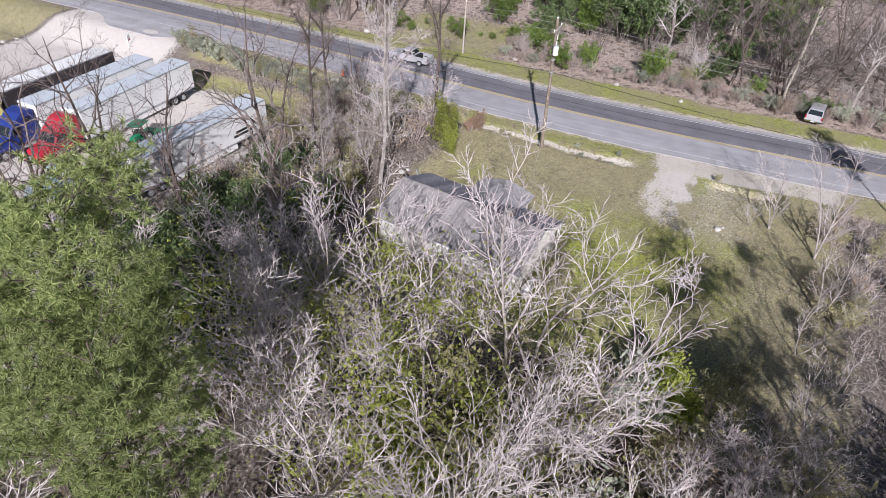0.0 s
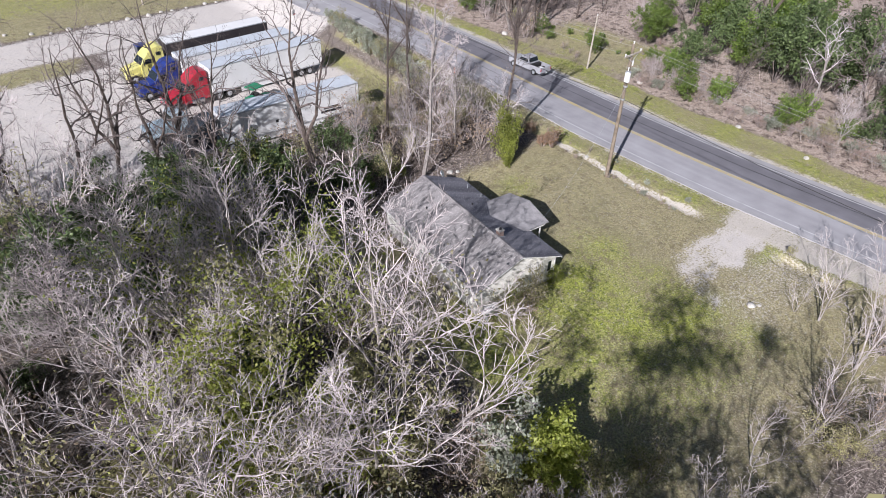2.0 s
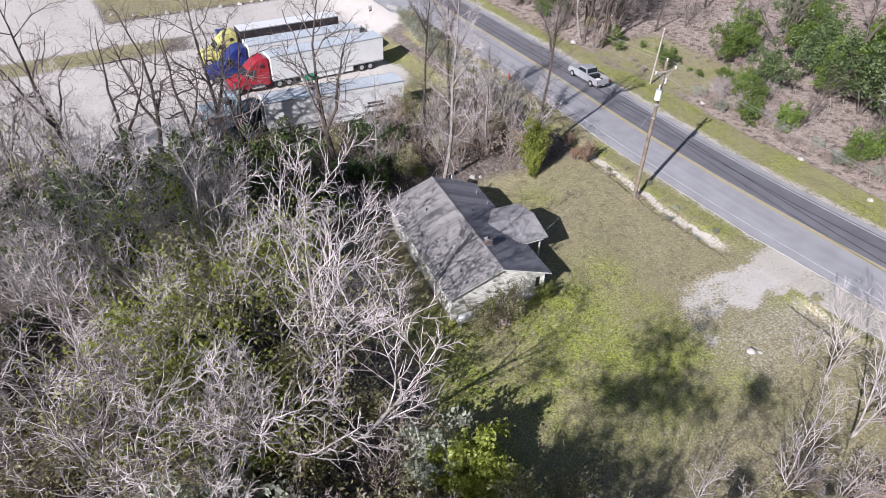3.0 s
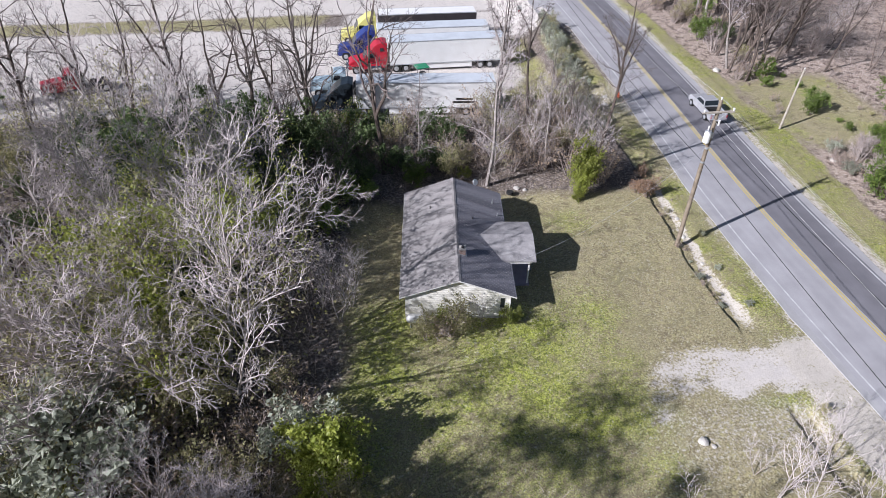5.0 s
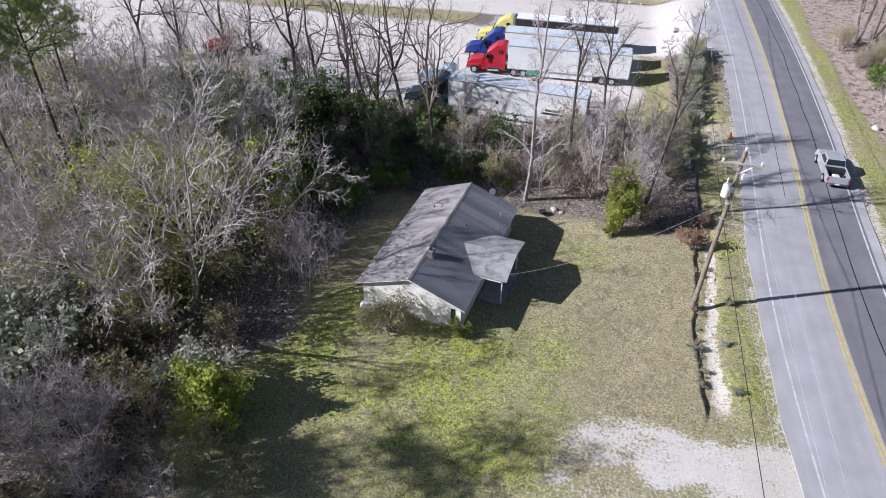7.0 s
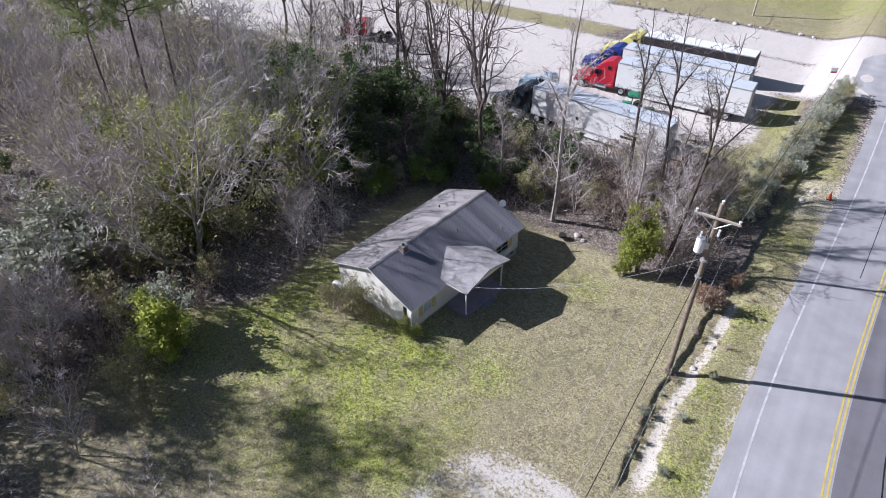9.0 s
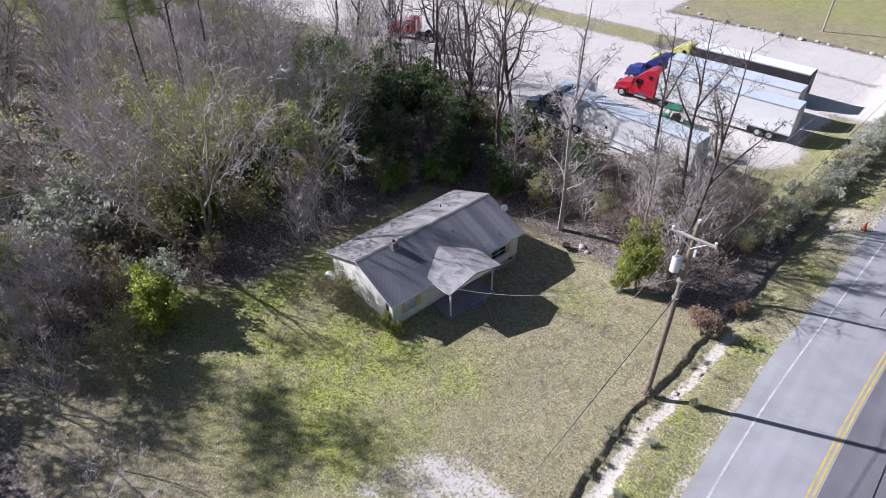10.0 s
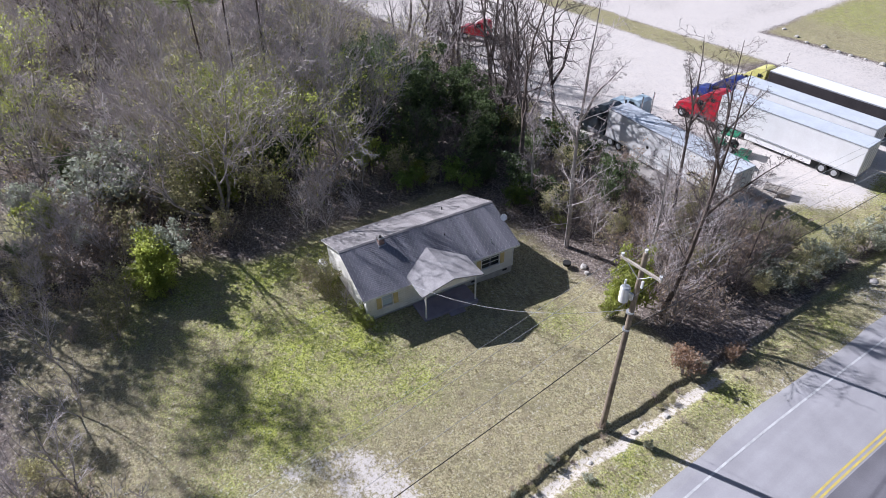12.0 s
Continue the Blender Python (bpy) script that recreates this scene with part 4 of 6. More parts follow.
# satellite dish by the north gable
dish = part("satellite_dish", disc(1.35, 7.35, 3.45, 0.27, 0.05, "Y", 20, r2=0.25), STEEL, house, "white satellite dish")
dish.matrix_basis = Matrix.Translation((0.6, 7.32, 3.62)) @ pose(0, 0, 0, -30, 0, 40) @ Matrix.Translation((-1.35, -7.35, -3.45))
part("dish_arm", tubes([(np.array([(0.6, 7.3, 3.2), (0.6, 7.34, 3.4), (0.6, 7.32, 3.62)]), [0.025] * 3, 6)]), STEEL, house)

# white tank at the back corner
tank = thing("tank", HOUSE @ pose(-4.2, -5.85, 0.0) @ Matrix.Scale(0.85, 4), "white weathered tank on legs beside the house", "tank")
bm = bmesh.new()
bmesh.ops.create_uvsphere(bm, u_segments=20, v_segments=12, radius=0.42)
for v in bm.verts:
    v.co.x += 0.45 * (1 if v.co.x > 0 else -1)
    v.co.z += 1.0
part("shell", bm, WHITE_TRIM, tank, smooth=True)
for x in (-0.5, 0.5):
    part("leg", box(x - 0.05, x + 0.05, -0.25, 0.25, -0.15, 0.7), STEEL, tank)

# ---- vehicles ----
def wheel(x, y, r, w, parent, out):
    """A tyre with a rim; out: +1 or -1, the side its face shows."""
    t = part("wheel", disc(x, y, r, r, w, "Y", 22), RUBBER, parent, "black tyre")
    part("rim", disc(x, y + out * (w / 2 + 0.005), r, r * 0.58, 0.04, "Y", 16), STEEL, t, "steel rim")
    part("hub", disc(x, y + out * (w / 2 + 0.04), r, r * 0.2, 0.06, "Y", 10), STEEL, t)
    return t


def tractor_unit(x, y, paint, label, old=False, turn=0, z=-1.7):
    """A long-nosed road tractor; x is its cab's back, and it faces -x."""
    ob = thing("truck_tractor", pose(x, y, z, 0, 0, turn), label, "truck", "parked trucks")
    part("chassis", box(-4.6, 3.0, -0.45, 0.45, 0.55, 0.85), BLACK, ob)
    if old:
        cab = [(-0.2, 0.9), (-0.2, 2.75), (-0.6, 2.95), (-1.6, 2.9), (-1.95, 2.05), (-1.95, 0.9)]
        hood = [(-1.95, 0.9), (-1.95, 2.0), (-4.3, 1.85), (-4.45, 1.7), (-4.45, 0.75)]
        glass_p = [(-1.68, 2.72), (-1.93, 2.1)]
    else:
        cab = [(0.0, 0.75), (0.0, 3.85), (-0.5, 3.98), (-1.3, 3.8), (-2.1, 3.2), (-2.5, 2.85), (-3.1, 2.05), (-3.1, 0.6)]
        hood = [(-3.1, 0.75), (-3.1, 2.0), (-4.6, 1.72), (-5.0, 1.45), (-5.1, 0.9), (-5.1, 0.55)]
        glass_p = [(-2.52, 2.80), (-3.05, 2.1)]
    part("cab", prism(cab, -1.2, 1.2, 0.05, 0.16, 2.3), paint, ob, smooth=False)
    h = prism(hood, -1.05, 1.05, 0.07, 0.12, 1.6)
    part("hood", h, paint, ob)
    (xa, za), (xb, zb) = glass_p
    bm = bmesh.new()
    v = [bm.verts.new(p) for p in ((xa - 0.03, -0.92, za), (xa - 0.03, 0.92, za), (xb - 0.05, 1.02, zb), (xb - 0.05, -1.02, zb))]
    w = [bm.verts.new(q.co + Vector((0.1, 0, -0.05))) for q in v]
    bm.faces.new(v)
    bm.faces.new(w[::-1])
    for i in range(4):
        bm.faces.new((v[i], w[i], w[(i + 1) % 4], v[(i + 1) % 4]))
    bmesh.ops.recalc_face_normals(bm, faces=bm.faces)
    part("windshield", bm, GLASS, ob)
    for s in (-1, 1):
        x0 = -1.75 if old else -2.6
        part("side_window", prism([(x0, 2.15), (x0 + 0.2, 2.68), (x0 + 0.85, 2.68), (x0 + 0.85, 2.15)], s * 1.165 - 0.03, s * 1.165 + 0.03), GLASS, ob)
        if not old:
            part("sleeper_window", box(-0.95, -0.5, s * 1.12 - 0.03, s * 1.12 + 0.03, 2.9, 3.3), GLASS, ob)
        part("fuel_tank", disc(-1.6 if not old else -0.9, s * 0.98, 0.75, 0.33, 1.5, "X", 16), CHROME, ob, "chrome fuel tank")
        part("mirror", box(x0 - 0.15, x0 - 0.05, s * 1.42 - 0.1, s * 1.42 + 0.1, 2.0, 2.75, 0.02), BLACK, ob)
        part("fender", box(-4.75 if not old else -4.1, -3.4 if not old else -3.0, s * 1.05 - 0.14, s * 1.05 + 0.14, 1.0, 1.25, 0.08), paint, ob)
        part("headlight", box(-5.12 if not old else -4.5, -4.95 if not old else -4.35, s * 0.8 - 0.16, s * 0.8 + 0.16, 0.95, 1.2, 0.03), CHROME, ob)
        wheel(-4.1 if not old else -3.6, s * 1.02, 0.52, 0.28, ob, s)
        for xx in (1.1, 2.35):
            wheel(xx, s * 0.92, 0.52, 0.5, ob, s)
        if old:
            part("exhaust_stack", disc(0.0, s * 0.95, 2.4, 0.08, 2.4, "Z", 10), CHROME, ob)
    part("bumper", box(-5.25 if not old else -4.65, -5.05 if not old else -4.47, -1.15, 1.15, 0.4, 0.8, 0.05), CHROME, ob)
    part("grille", box(-5.13 if not old else -4.48, -5.0 if not old else -4.4, -0.5, 0.5, 0.85, 1.5, 0.02), CHROME, ob)
    return ob


def trailer(x0, x1, y0, y1, side, top, label, skirt=True, bars=False, tail_gap=2.6, rails=None, turn=0, z=-1.7):
    """A box trailer from x0 (front) to x1 (doors)."""
    yc, hw = (y0 + y1) / 2, (y1 - y0) / 2
    ob = thing("semi_trailer", pose(x0, yc, z, 0, 0, turn), label, "trailer", "parked trailers")
    n = x1 - x0
    part("body", box(0, n, -hw, hw, 1.12, 4.06, 0.03), side, ob)
    part("roof", box(0.03, n - 0.03, -hw + 0.03, hw - 0.03, 4.064, 4.09), top, ob, "pale metal roof sheet")
    for s in (-1, 1):
        part("top_rail", box(0, n, s * hw - 0.02, s * hw + 0.025, 3.98, 4.1), rails or STEEL, ob)
        part("bottom_rail", box(0, n, s * hw - 0.02, s * hw + 0.03, 1.02, 1.16), STEEL, ob)
        for k in range(int(n / 1.22)):
            part("seam", box(0.6 + k * 1.22, 0.63 + k * 1.22, s * hw - 0.005, s * hw + 0.006, 1.17, 3.97), side, ob)
        if skirt:
            part("skirt", box(3.6, n - 4.4, s * (hw - 0.1) - 0.02, s * (hw - 0.1) + 0.02, 0.35, 1.0), side, ob)
        for dx in (tail_gap - 0.62, tail_gap + 0.62):
            wheel(n - dx, s * (hw - 0.28), 0.5, 0.5, ob, s)
        part("landing_leg", box(2.9, 3.0, s * 0.7 - 0.06, s * 0.7 + 0.06, 0.12, 1.1), STEEL, ob)
    for s in (0, 1):
        part("rear_door", box(n + 0.003, n + 0.045, -hw + 0.05 + s * hw, -0.02 + s * hw - 0.03 * s, 1.18, 3.95), side, ob)
    for y in (-0.8, -0.3, 0.3, 0.8):
        part("lock_rod", box(n + 0.05, n + 0.08, y - 0.015, y + 0.015, 1.15, 3.9), STEEL, ob)
    part("underframe", box(0.3, n - 0.2, -0.5, 0.5, 0.85, 1.1), BLACK, ob)
    part("bumper_guard", box(n - 0.1, n, -1.1, 1.1, 0.5, 0.62), STEEL, ob)
    if bars:
        for k, (a, w, z) in enumerate(((n - 4.4, 1.9, 1.98), (n - 4.75, 2.5, 1.6))):
            part("lettering_bar", box(a, a + w, -hw - 0.012, -hw - 0.004, z, z + 0.26), BLACK, ob, "dark unreadable lettering bar")
        part("placard", box(5.6, 5.9, -hw - 0.012, -hw - 0.004, 2.0, 2.3), BLACK, ob)
    return ob


trailer(-7.4, 8.2, 29.6, 32.2, TRAILER_WHITE, TRAILER_ROOF, "long white box trailer with dark lettering parked under trees", bars=True, turn=-5.2, z=-1.3)
tractor_unit(-7.8, 30.95, PAINT_NIGHT, "dark green-black sleeper road tractor in front of a white trailer", turn=-5.2, z=-1.3)
trailer(-2.7, 12.55, 42.3, 44.9, TRAILER_WHITE, TRAILER_ROOF, "white box trailer coupled behind a red tractor", turn=1.0)
tractor_unit(-3.0, 43.6, PAINT_RED, "bright red aerodynamic sleeper road tractor", turn=1.0)
trailer(-3.9, 11.3, 47.0, 49.6, TRAILER_WHITE, TRAILER_ROOF, "white box trailer behind a blue tractor", tail_gap=2.4)
tractor_unit(-4.2, 48.3, PAINT_BLUE, "dark blue sleeper road tractor")
trailer(-3.3, 10.6, 52.6, 55.2, TRAILER_DARK, TRAILER_WHITE, "trailer with black side curtains and a white roof", skirt=False)
tractor_unit(-3.7, 53.9, PAINT_YELLOW, "yellow sleeper road tractor")
tractor_unit(-8.3, 37.2, PAINT_TEAL, "old pale blue conventional tractor with chrome stacks", old=True)
tractor_unit(-40.0, 41.0, PAINT_RED, "red road tractor half hidden behind bare trees", old=True, turn=20)


def garden_tractor():
    ob = thing("farm_tractor", pose(0.9, 39.2, -1.7, 0, 0, 15), "small green tractor with a green sun canopy", "tractor")
    part("hood", box(-1.3, -0.2, -0.3, 0.3, 0.6, 1.1, 0.08), PAINT_GREEN, ob)
    part("seat", box(0.2, 0.6, -0.25, 0.25, 0.75, 1.2, 0.06), BLACK, ob)
    part("platform", box(-0.3, 0.9, -0.45, 0.45, 0.5, 0.6, 0.02), PAINT_GREEN, ob)
    part("canopy", box(-0.75, 0.95, -0.75, 0.75, 2.0, 2.12, 0.05), PAINT_GREEN, ob, "green plastic canopy")
    for x in (-0.2, 0.8):
        for s in (-1, 1):
            part("post", box(x - 0.025, x + 0.025, s * 0.55 - 0.025, s * 0.55 + 0.025, 0.6, 2.0), BLACK, ob)
    for s in (-1, 1):
        wheel(0.5, s * 0.62, 0.55, 0.3, ob, s)
        wheel(-1.0, s * 0.5, 0.33, 0.2, ob, s)
    part("mower_deck", box(1.3, 2.5, -0.8, 0.8, 0.2, 0.45, 0.08), PAINT_GREEN, ob)
    part("drawbar", box(0.9, 1.4, -0.08, 0.08, 0.35, 0.45), BLACK, ob)


garden_tractor()
m2 = thing("mower", pose(3.5, 37.8, -1.68, 0, 0, -30), "green towed mower on the gravel", "mower")
part("deck", box(-0.9, 0.9, -0.5, 0.5, 0.2, 0.75, 0.12), PAINT_GREEN, m2)
part("tongue", box(0.9, 1.6, -0.05, 0.05, 0.3, 0.4), BLACK, m2)
for s in (-1, 1):
    wheel(-0.5, s * 0.6, 0.25, 0.15, m2, s)
for k, (px, py, tn) in enumerate(((8.9, 35.4, 20), (8.4, 33.4, 10))):
    st = thing("timber_stack", pose(px, py, float(ground_z(px, py)), 0, 0, tn), "weathered timber stacked on bearers beside the trailers", "timber", "timber stacks")
    for q in (-0.6, 0.6):
        part("bearer", box(q - 0.06, q + 0.06, -0.7, 0.7, -0.05, 0.35), WOOD_PALE, st)
    for lay in range(2):
        for j in range(5):
            part("plank", box(-1.2 + 0.05 * (j % 2), 1.2, -0.68 + j * 0.28, -0.44 + j * 0.28, 0.36 + lay * 0.13, 0.48 + lay * 0.13, 0.01), WOOD_PALE, st)


def car(name, x, y, turn, paint, label, pickup):
    ob = thing(name, pose(x, y, 0.03, 0, 0, turn), label, "car")
    ln, hw = (2.8, 0.98) if pickup else (2.35, 0.92)
    # faces -y locally along x: the nose is at -x
    low = [(-ln, 0.45), (-ln, 0.85), (-ln + 0.12, 1.0), (-1.15, 1.12), (ln - 0.05, 1.12), (ln, 1.0), (ln, 0.42), (-ln + 0.2, 0.36)]
    if pickup:
        low = [(-ln, 0.5), (-ln, 0.95), (-ln + 0.12, 1.08), (-1.3, 1.2), (0.75, 1.2), (0.75, 0.6), (0.75, 0.42), (-ln + 0.2, 0.42)]
        cabp = [(-1.35, 1.18), (-0.75, 1.78), (0.45, 1.8), (0.72, 1.18)]
    else:
        cabp = [(-1.25, 1.1), (-0.6, 1.66), (1.75, 1.68), (2.25, 1.1)]
    part("body", prism(low, -hw, hw, 0.05, 0.06, 0.9), paint, ob)
    part("cabin", prism(cabp, -hw + 0.06, hw - 0.06, 0.05, 0.14, 1.3), paint, ob)
    (a0, a1), (b0, b1) = cabp[0], cabp[1]
    (c0, c1), (d0, d1) = cabp[2], cabp[3]
    for s in (-1, 1):
        yy = s * (hw - 0.10)
        part("side_window", prism([(a0 + 0.3, a1 + 0.1), (b0 + 0.08, b1 - 0.12), (c0 - 0.05, c1 - 0.12), (d0 - 0.12, d1 + 0.1)], yy - 0.05, yy + 0.05, 0, 0.07, 1.4), GLASS, ob)
    for (p0, p1), (q0, q1), nm, o in (((a0, a1), (b0, b1), "windshield", -1), ((d0, d1), (c0, c1), "rear_window", 1)):
        bm = bmesh.new()
        v = [bm.verts.new(k) for k in ((p0 + 0.1 * (q0 - p0) + o * 0.03, -hw + 0.2, p1 + 0.1 * (q1 - p1) + 0.02), (p0 + 0.1 * (q0 - p0) + o * 0.03, hw - 0.2, p1 + 0.1 * (q1 - p1) + 0.02), (p0 + 0.85 * (q0 - p0) + o * 0.03, hw - 0.27, p1 + 0.85 * (q1 - p1) + 0.02), (p0 + 0.85 * (q0 - p0) + o * 0.03, -hw + 0.27, p1 + 0.85 * (q1 - p1) + 0.02))]
        w = [bm.verts.new(k.co - Vector((o * 0.06, 0, 0.03))) for k in v]
        bm.faces.new(v)
        bm.faces.new(w[::-1])
        for i in range(4):
            bm.faces.new((v[i], w[i], w[(i + 1) % 4], v[(i + 1) % 4]))
        bmesh.ops.recalc_face_normals(bm, faces=bm.faces)
        part(nm, bm, GLASS, ob)
    if pickup:
        part("bed_floor", box(0.76, ln - 0.04, -hw + 0.02, hw - 0.02, 0.45, 0.62), BLACK, ob)
        for s in (-1, 1):
            part("bed_side", box(0.755, ln, s * (hw - 0.06) - 0.06, s * (hw - 0.06) + 0.06, 0.45, 1.2, 0.03), paint, ob)
        part("tailgate", box(ln - 0.07, ln + 0.03, -hw + 0.13, hw - 0.13, 0.55, 1.18, 0.02), paint, ob)
        part("toolbox", box(0.85, 1.3, -hw + 0.14, hw - 0.14, 0.62, 1.15, 0.03), BLACK, ob, "black toolbox across the bed")
        part("cargo", box(1.7, 2.3, -0.35, 0.25, 0.63, 0.95, 0.1), TRAILER_WHITE, ob, "pale bundle in the bed")
    part("bumper", box(ln - 0.02, ln + 0.14, -hw + 0.05, hw - 0.05, 0.42, 0.6, 0.03), CHROME, ob)
    part("bumper", box(-ln - 0.08, -ln + 0.05, -hw + 0.05, hw - 0.05, 0.42, 0.65, 0.03), CHROME, ob)
    for s in (-1, 1):
        part("tail_light", box(ln - 0.03, ln + 0.035, s * (hw - 0.09) - 0.07, s * (hw - 0.09) + 0.07, 0.75, 1.1, 0.01), PAINT_RED, ob)
        part("headlight", box(-ln - 0.02, -ln + 0.06, s * (hw - 0.25) - 0.16, s * (hw - 0.25) + 0.16, 0.72, 0.9, 0.02), CHROME, ob)
        for xx in (-ln + 0.95, ln - 1.1):
            wheel(xx, s * (hw - 0.08), 0.4 if pickup else 0.35, 0.26, ob, s)
    part("plate_bar", box(ln + 0.14, ln + 0.15, -0.2, 0.2, 0.45, 0.56), TRAILER_WHITE, ob)
    return ob


car("pickup_truck", 31.5, 23.5, -92, PAINT_SILVER, "silver-white pickup truck with a black toolbox in the far lane", True)
car("parked_car", 40.3, -24.6, 172, PAINT_SILVER, "silver hatchback parked off the road in tree shade", False)

# ---- poles and wires ----
POLE = (17.6, 1.05)


def utility_pole():
    ob = thing("utility_pole", pose(POLE[0], POLE[1], 0), "tall weathered wooden utility pole with crossarm and transformer", "utility pole")
    part("pole", tubes([(np.array([(0, 0, -1.0), (0.0, 0.1, 4.0), (0.02, 0.2, 8.5), (0.03, 0.3, 12.9)]), [0.19, 0.17, 0.15, 0.125], 14)]), WOOD_POLE, ob, smooth=True)
    top = bmesh.new()
    bmesh.ops.create_cone(top, cap_ends=True, segments=14, radius1=0.125, radius2=0.1, depth=0.05, matrix=Matrix.Translation((0.03, 0.3, 12.92)))
    part("pole_top", top, WOOD_POLE, ob)
    part("crossarm", box(-1.2, 1.25, 0.10, 0.22, 12.0, 12.13, 0.01), WOOD_PALE, ob, "pale timber crossarm")
    for s in (-1, 1):
        part("brace", tubes([(np.array([(0.02, 0.13, 11.4), (s * 0.75, 0.13, 12.0)]), [0.02, 0.02], 6)]), STEEL, ob)
    for x, z in ((-1.1, 12.13), (1.15, 12.13), (0.03, 12.95)):
        b = disc(x, 0.16 if z < 12.5 else 0.3, z + 0.09, 0.05, 0.18, "Z", 10)
        disc(x, 0.16 if z < 12.5 else 0.3, z + 0.15, 0.08, 0.05, "Z", 10, bm=b)
        part("insulator", b, TRAILER_WHITE, ob)
    t = part("transformer", disc(-0.42, -0.05, 10.25, 0.25, 0.85, "Z", 18), TRAILER_WHITE, ob, "pale grey can transformer", smooth=False)
    part("lid", disc(-0.42, -0.05, 10.70, 0.26, 0.08, "Z", 18, r2=0.2), STEEL, t)
    part("bushing", disc(-0.5, -0.05, 10.95, 0.05, 0.35, "Z", 8), TRAILER_WHITE, t)
    part("bracket", box(-0.25, 0.05, -0.06, 0.06, 10.1, 10.5), STEEL, t)
    part("cutout", box(0.25, 0.37, 0.1, 0.2, 11.0, 11.45, 0.02), TRAILER_WHITE, ob)
    for z in (9.2, 8.0):
        part("cable_clamp", disc(-0.02, 0.17, z, 0.2, 0.12, "Z", 10), STEEL, ob)


utility_pole()


def wire(a, b, sag, r, mat, label, n=24):
    t = np.linspace(0, 1, n)[:, None]
    p = np.array(a) * (1 - t) + np.array(b) * t
    p[:, 2] -= sag * 4 * (t * (1 - t))[:, 0]
    ob = part("power_line", tubes([(p, [r] * n, 5)]), mat)
    return tagged(ob, label, "cable", "overhead wires")


for dx, z in ((-1.1, 12.3), (0.03, 13.1), (1.15, 12.3)):
    wire((POLE[0] + dx, POLE[1] + 0.2, z), (18.6 + dx, -64, z - 0.5), 1.3, 0.009, WIRE_PALE, "bare overhead conductor running along the road")
    wire((POLE[0] + dx, POLE[1] + 0.2, z), (21.5 + dx, 66, z), 1.2, 0.009, WIRE_PALE, "bare overhead conductor running along the road")
wire((POLE[0], POLE[1] + 0.2, 8.0), (18.2, -64, 7.5), 1.2, 0.022, WIRE, "black communications cable running along the road")
wire((POLE[0], POLE[1] + 0.2, 8.0), (21.2, 66, 7.8), 1.0, 0.022, WIRE, "black communications cable running along the road")
wire((POLE[0] - 0.3, POLE[1], 9.2), (2.95, -2.3, 2.75), 1.1, 0.009, STEEL, "pale twisted service drop from the pole to the house")


def plain_pole(x, y, h, r, lean, label):
    ob = thing("utility_pole", pose(x, y, float(ground_z(x, y)), lean[0], lean[1], 0), label, "utility pole")
    part("pole", tubes([(np.array([(0, 0, -1.0), (0, 0, h / 2), (0, 0, h)]), [r, r * 0.85, r * 0.7], 12)]), WOOD_PALE, ob)
    part("insulator", disc(0, 0, h + 0.08, 0.05, 0.16, "Z", 8), TRAILER_WHITE, ob)
    return ob


plain_pole(41.2, -20.8, 11.5, 0.17, (2, 3), "pale leaning wooden pole at the wood's edge")
plain_pole(37.9, 19.0, 6.8, 0.13, (0, 1.5), "thin grey wooden pole on the verge")
plain_pole(4.6, 82.0, 9.5, 0.15, (0, 0), "brown wooden pole standing in the field")

# ---- small things on the ground ----
rng = np.random.default_rng(77)


def rock(x, y, s, label="pale rough rock lying on the ground"):
    bm = bmesh.new()
    bmesh.ops.create_icosphere(bm, subdivisions=2, radius=s)
    for v in bm.verts:
        v.co *= 1 + 0.35 * noise.noise(v.co * (1.6 / s) + Vector((x, y, 0)))
        v.co.z *= 0.65
    ob = part("rock", bm, ROCK)
    ob.matrix_world = pose(x, y, float(ground_z(x, y)) + s * 0.2, 0, 0, rng.uniform(0, 360))
    return tagged(ob, label, "rock", "rocks")


rock(10.9, -17.0, 0.30)
rock(11.4, -17.4, 0.15)
for k in range(14):
    rock(-15.5 + 2.3 * k + rng.uniform(-0.6, 0.6), 76.6 + rng.uniform(-0.3, 0.3) + 1.6 * max(0, 2 - k), rng.uniform(0.25, 0.5))
for x, y, s in ((18.9, 2.4, 0.22), (19.4, 4.8, 0.2), (18.8, -1.2, 0.15), (38.4, 34.3, 0.5), (39.6, 12.0, 0.35), (40.4, 10.5, 0.3), (6.5, 11.4, 0.3), (7.2, 11.0, 0.22), (38.0, -2.0, 0.3), (37.0, -10.0, 0.28), (21.0, 27.5, 0.35), (21.6, 29.0, 0.3)):
    rock(x, y, s)
sg = thing("yard_sign", pose(18.5, 59.5, float(ground_z(18.5, 59.5)), 0, 0, 25), "small white and red sign hanging on a white frame", "sign")
part("post", box(-0.04, 0.04, -0.04, 0.04, -0.2, 1.5), WHITE_TRIM, sg)
part("arm", box(-0.04, 0.9, -0.03, 0.03, 1.5, 1.58), WHITE_TRIM, sg)
part("board", box(0.12, 0.82, -0.015, 0.015, 0.75, 1.4), TRAILER_WHITE, sg)
part("stripe", box(0.12, 0.82, -0.02, -0.0155, 0.75, 0.95), PAINT_RED, sg)
fl = thing("marker_post", pose(23.0, 28.5, 0), "orange-red roadside marker on a pale dirt patch", "marker")
part("base", box(-0.2, 0.2, -0.2, 0.2, -0.05, 0.05), BLACK, fl)
part("cone", disc(0, 0, 0.4, 0.17, 0.7, "Z", 14, r2=0.04), ORANGE, fl)
tire = tagged(part("old_tyre", disc(5.6, 10.4, 0.1, 0.32, 0.2, "Z", 20), RUBBER), "old black tyre lying at the wood's edge", "tyre")
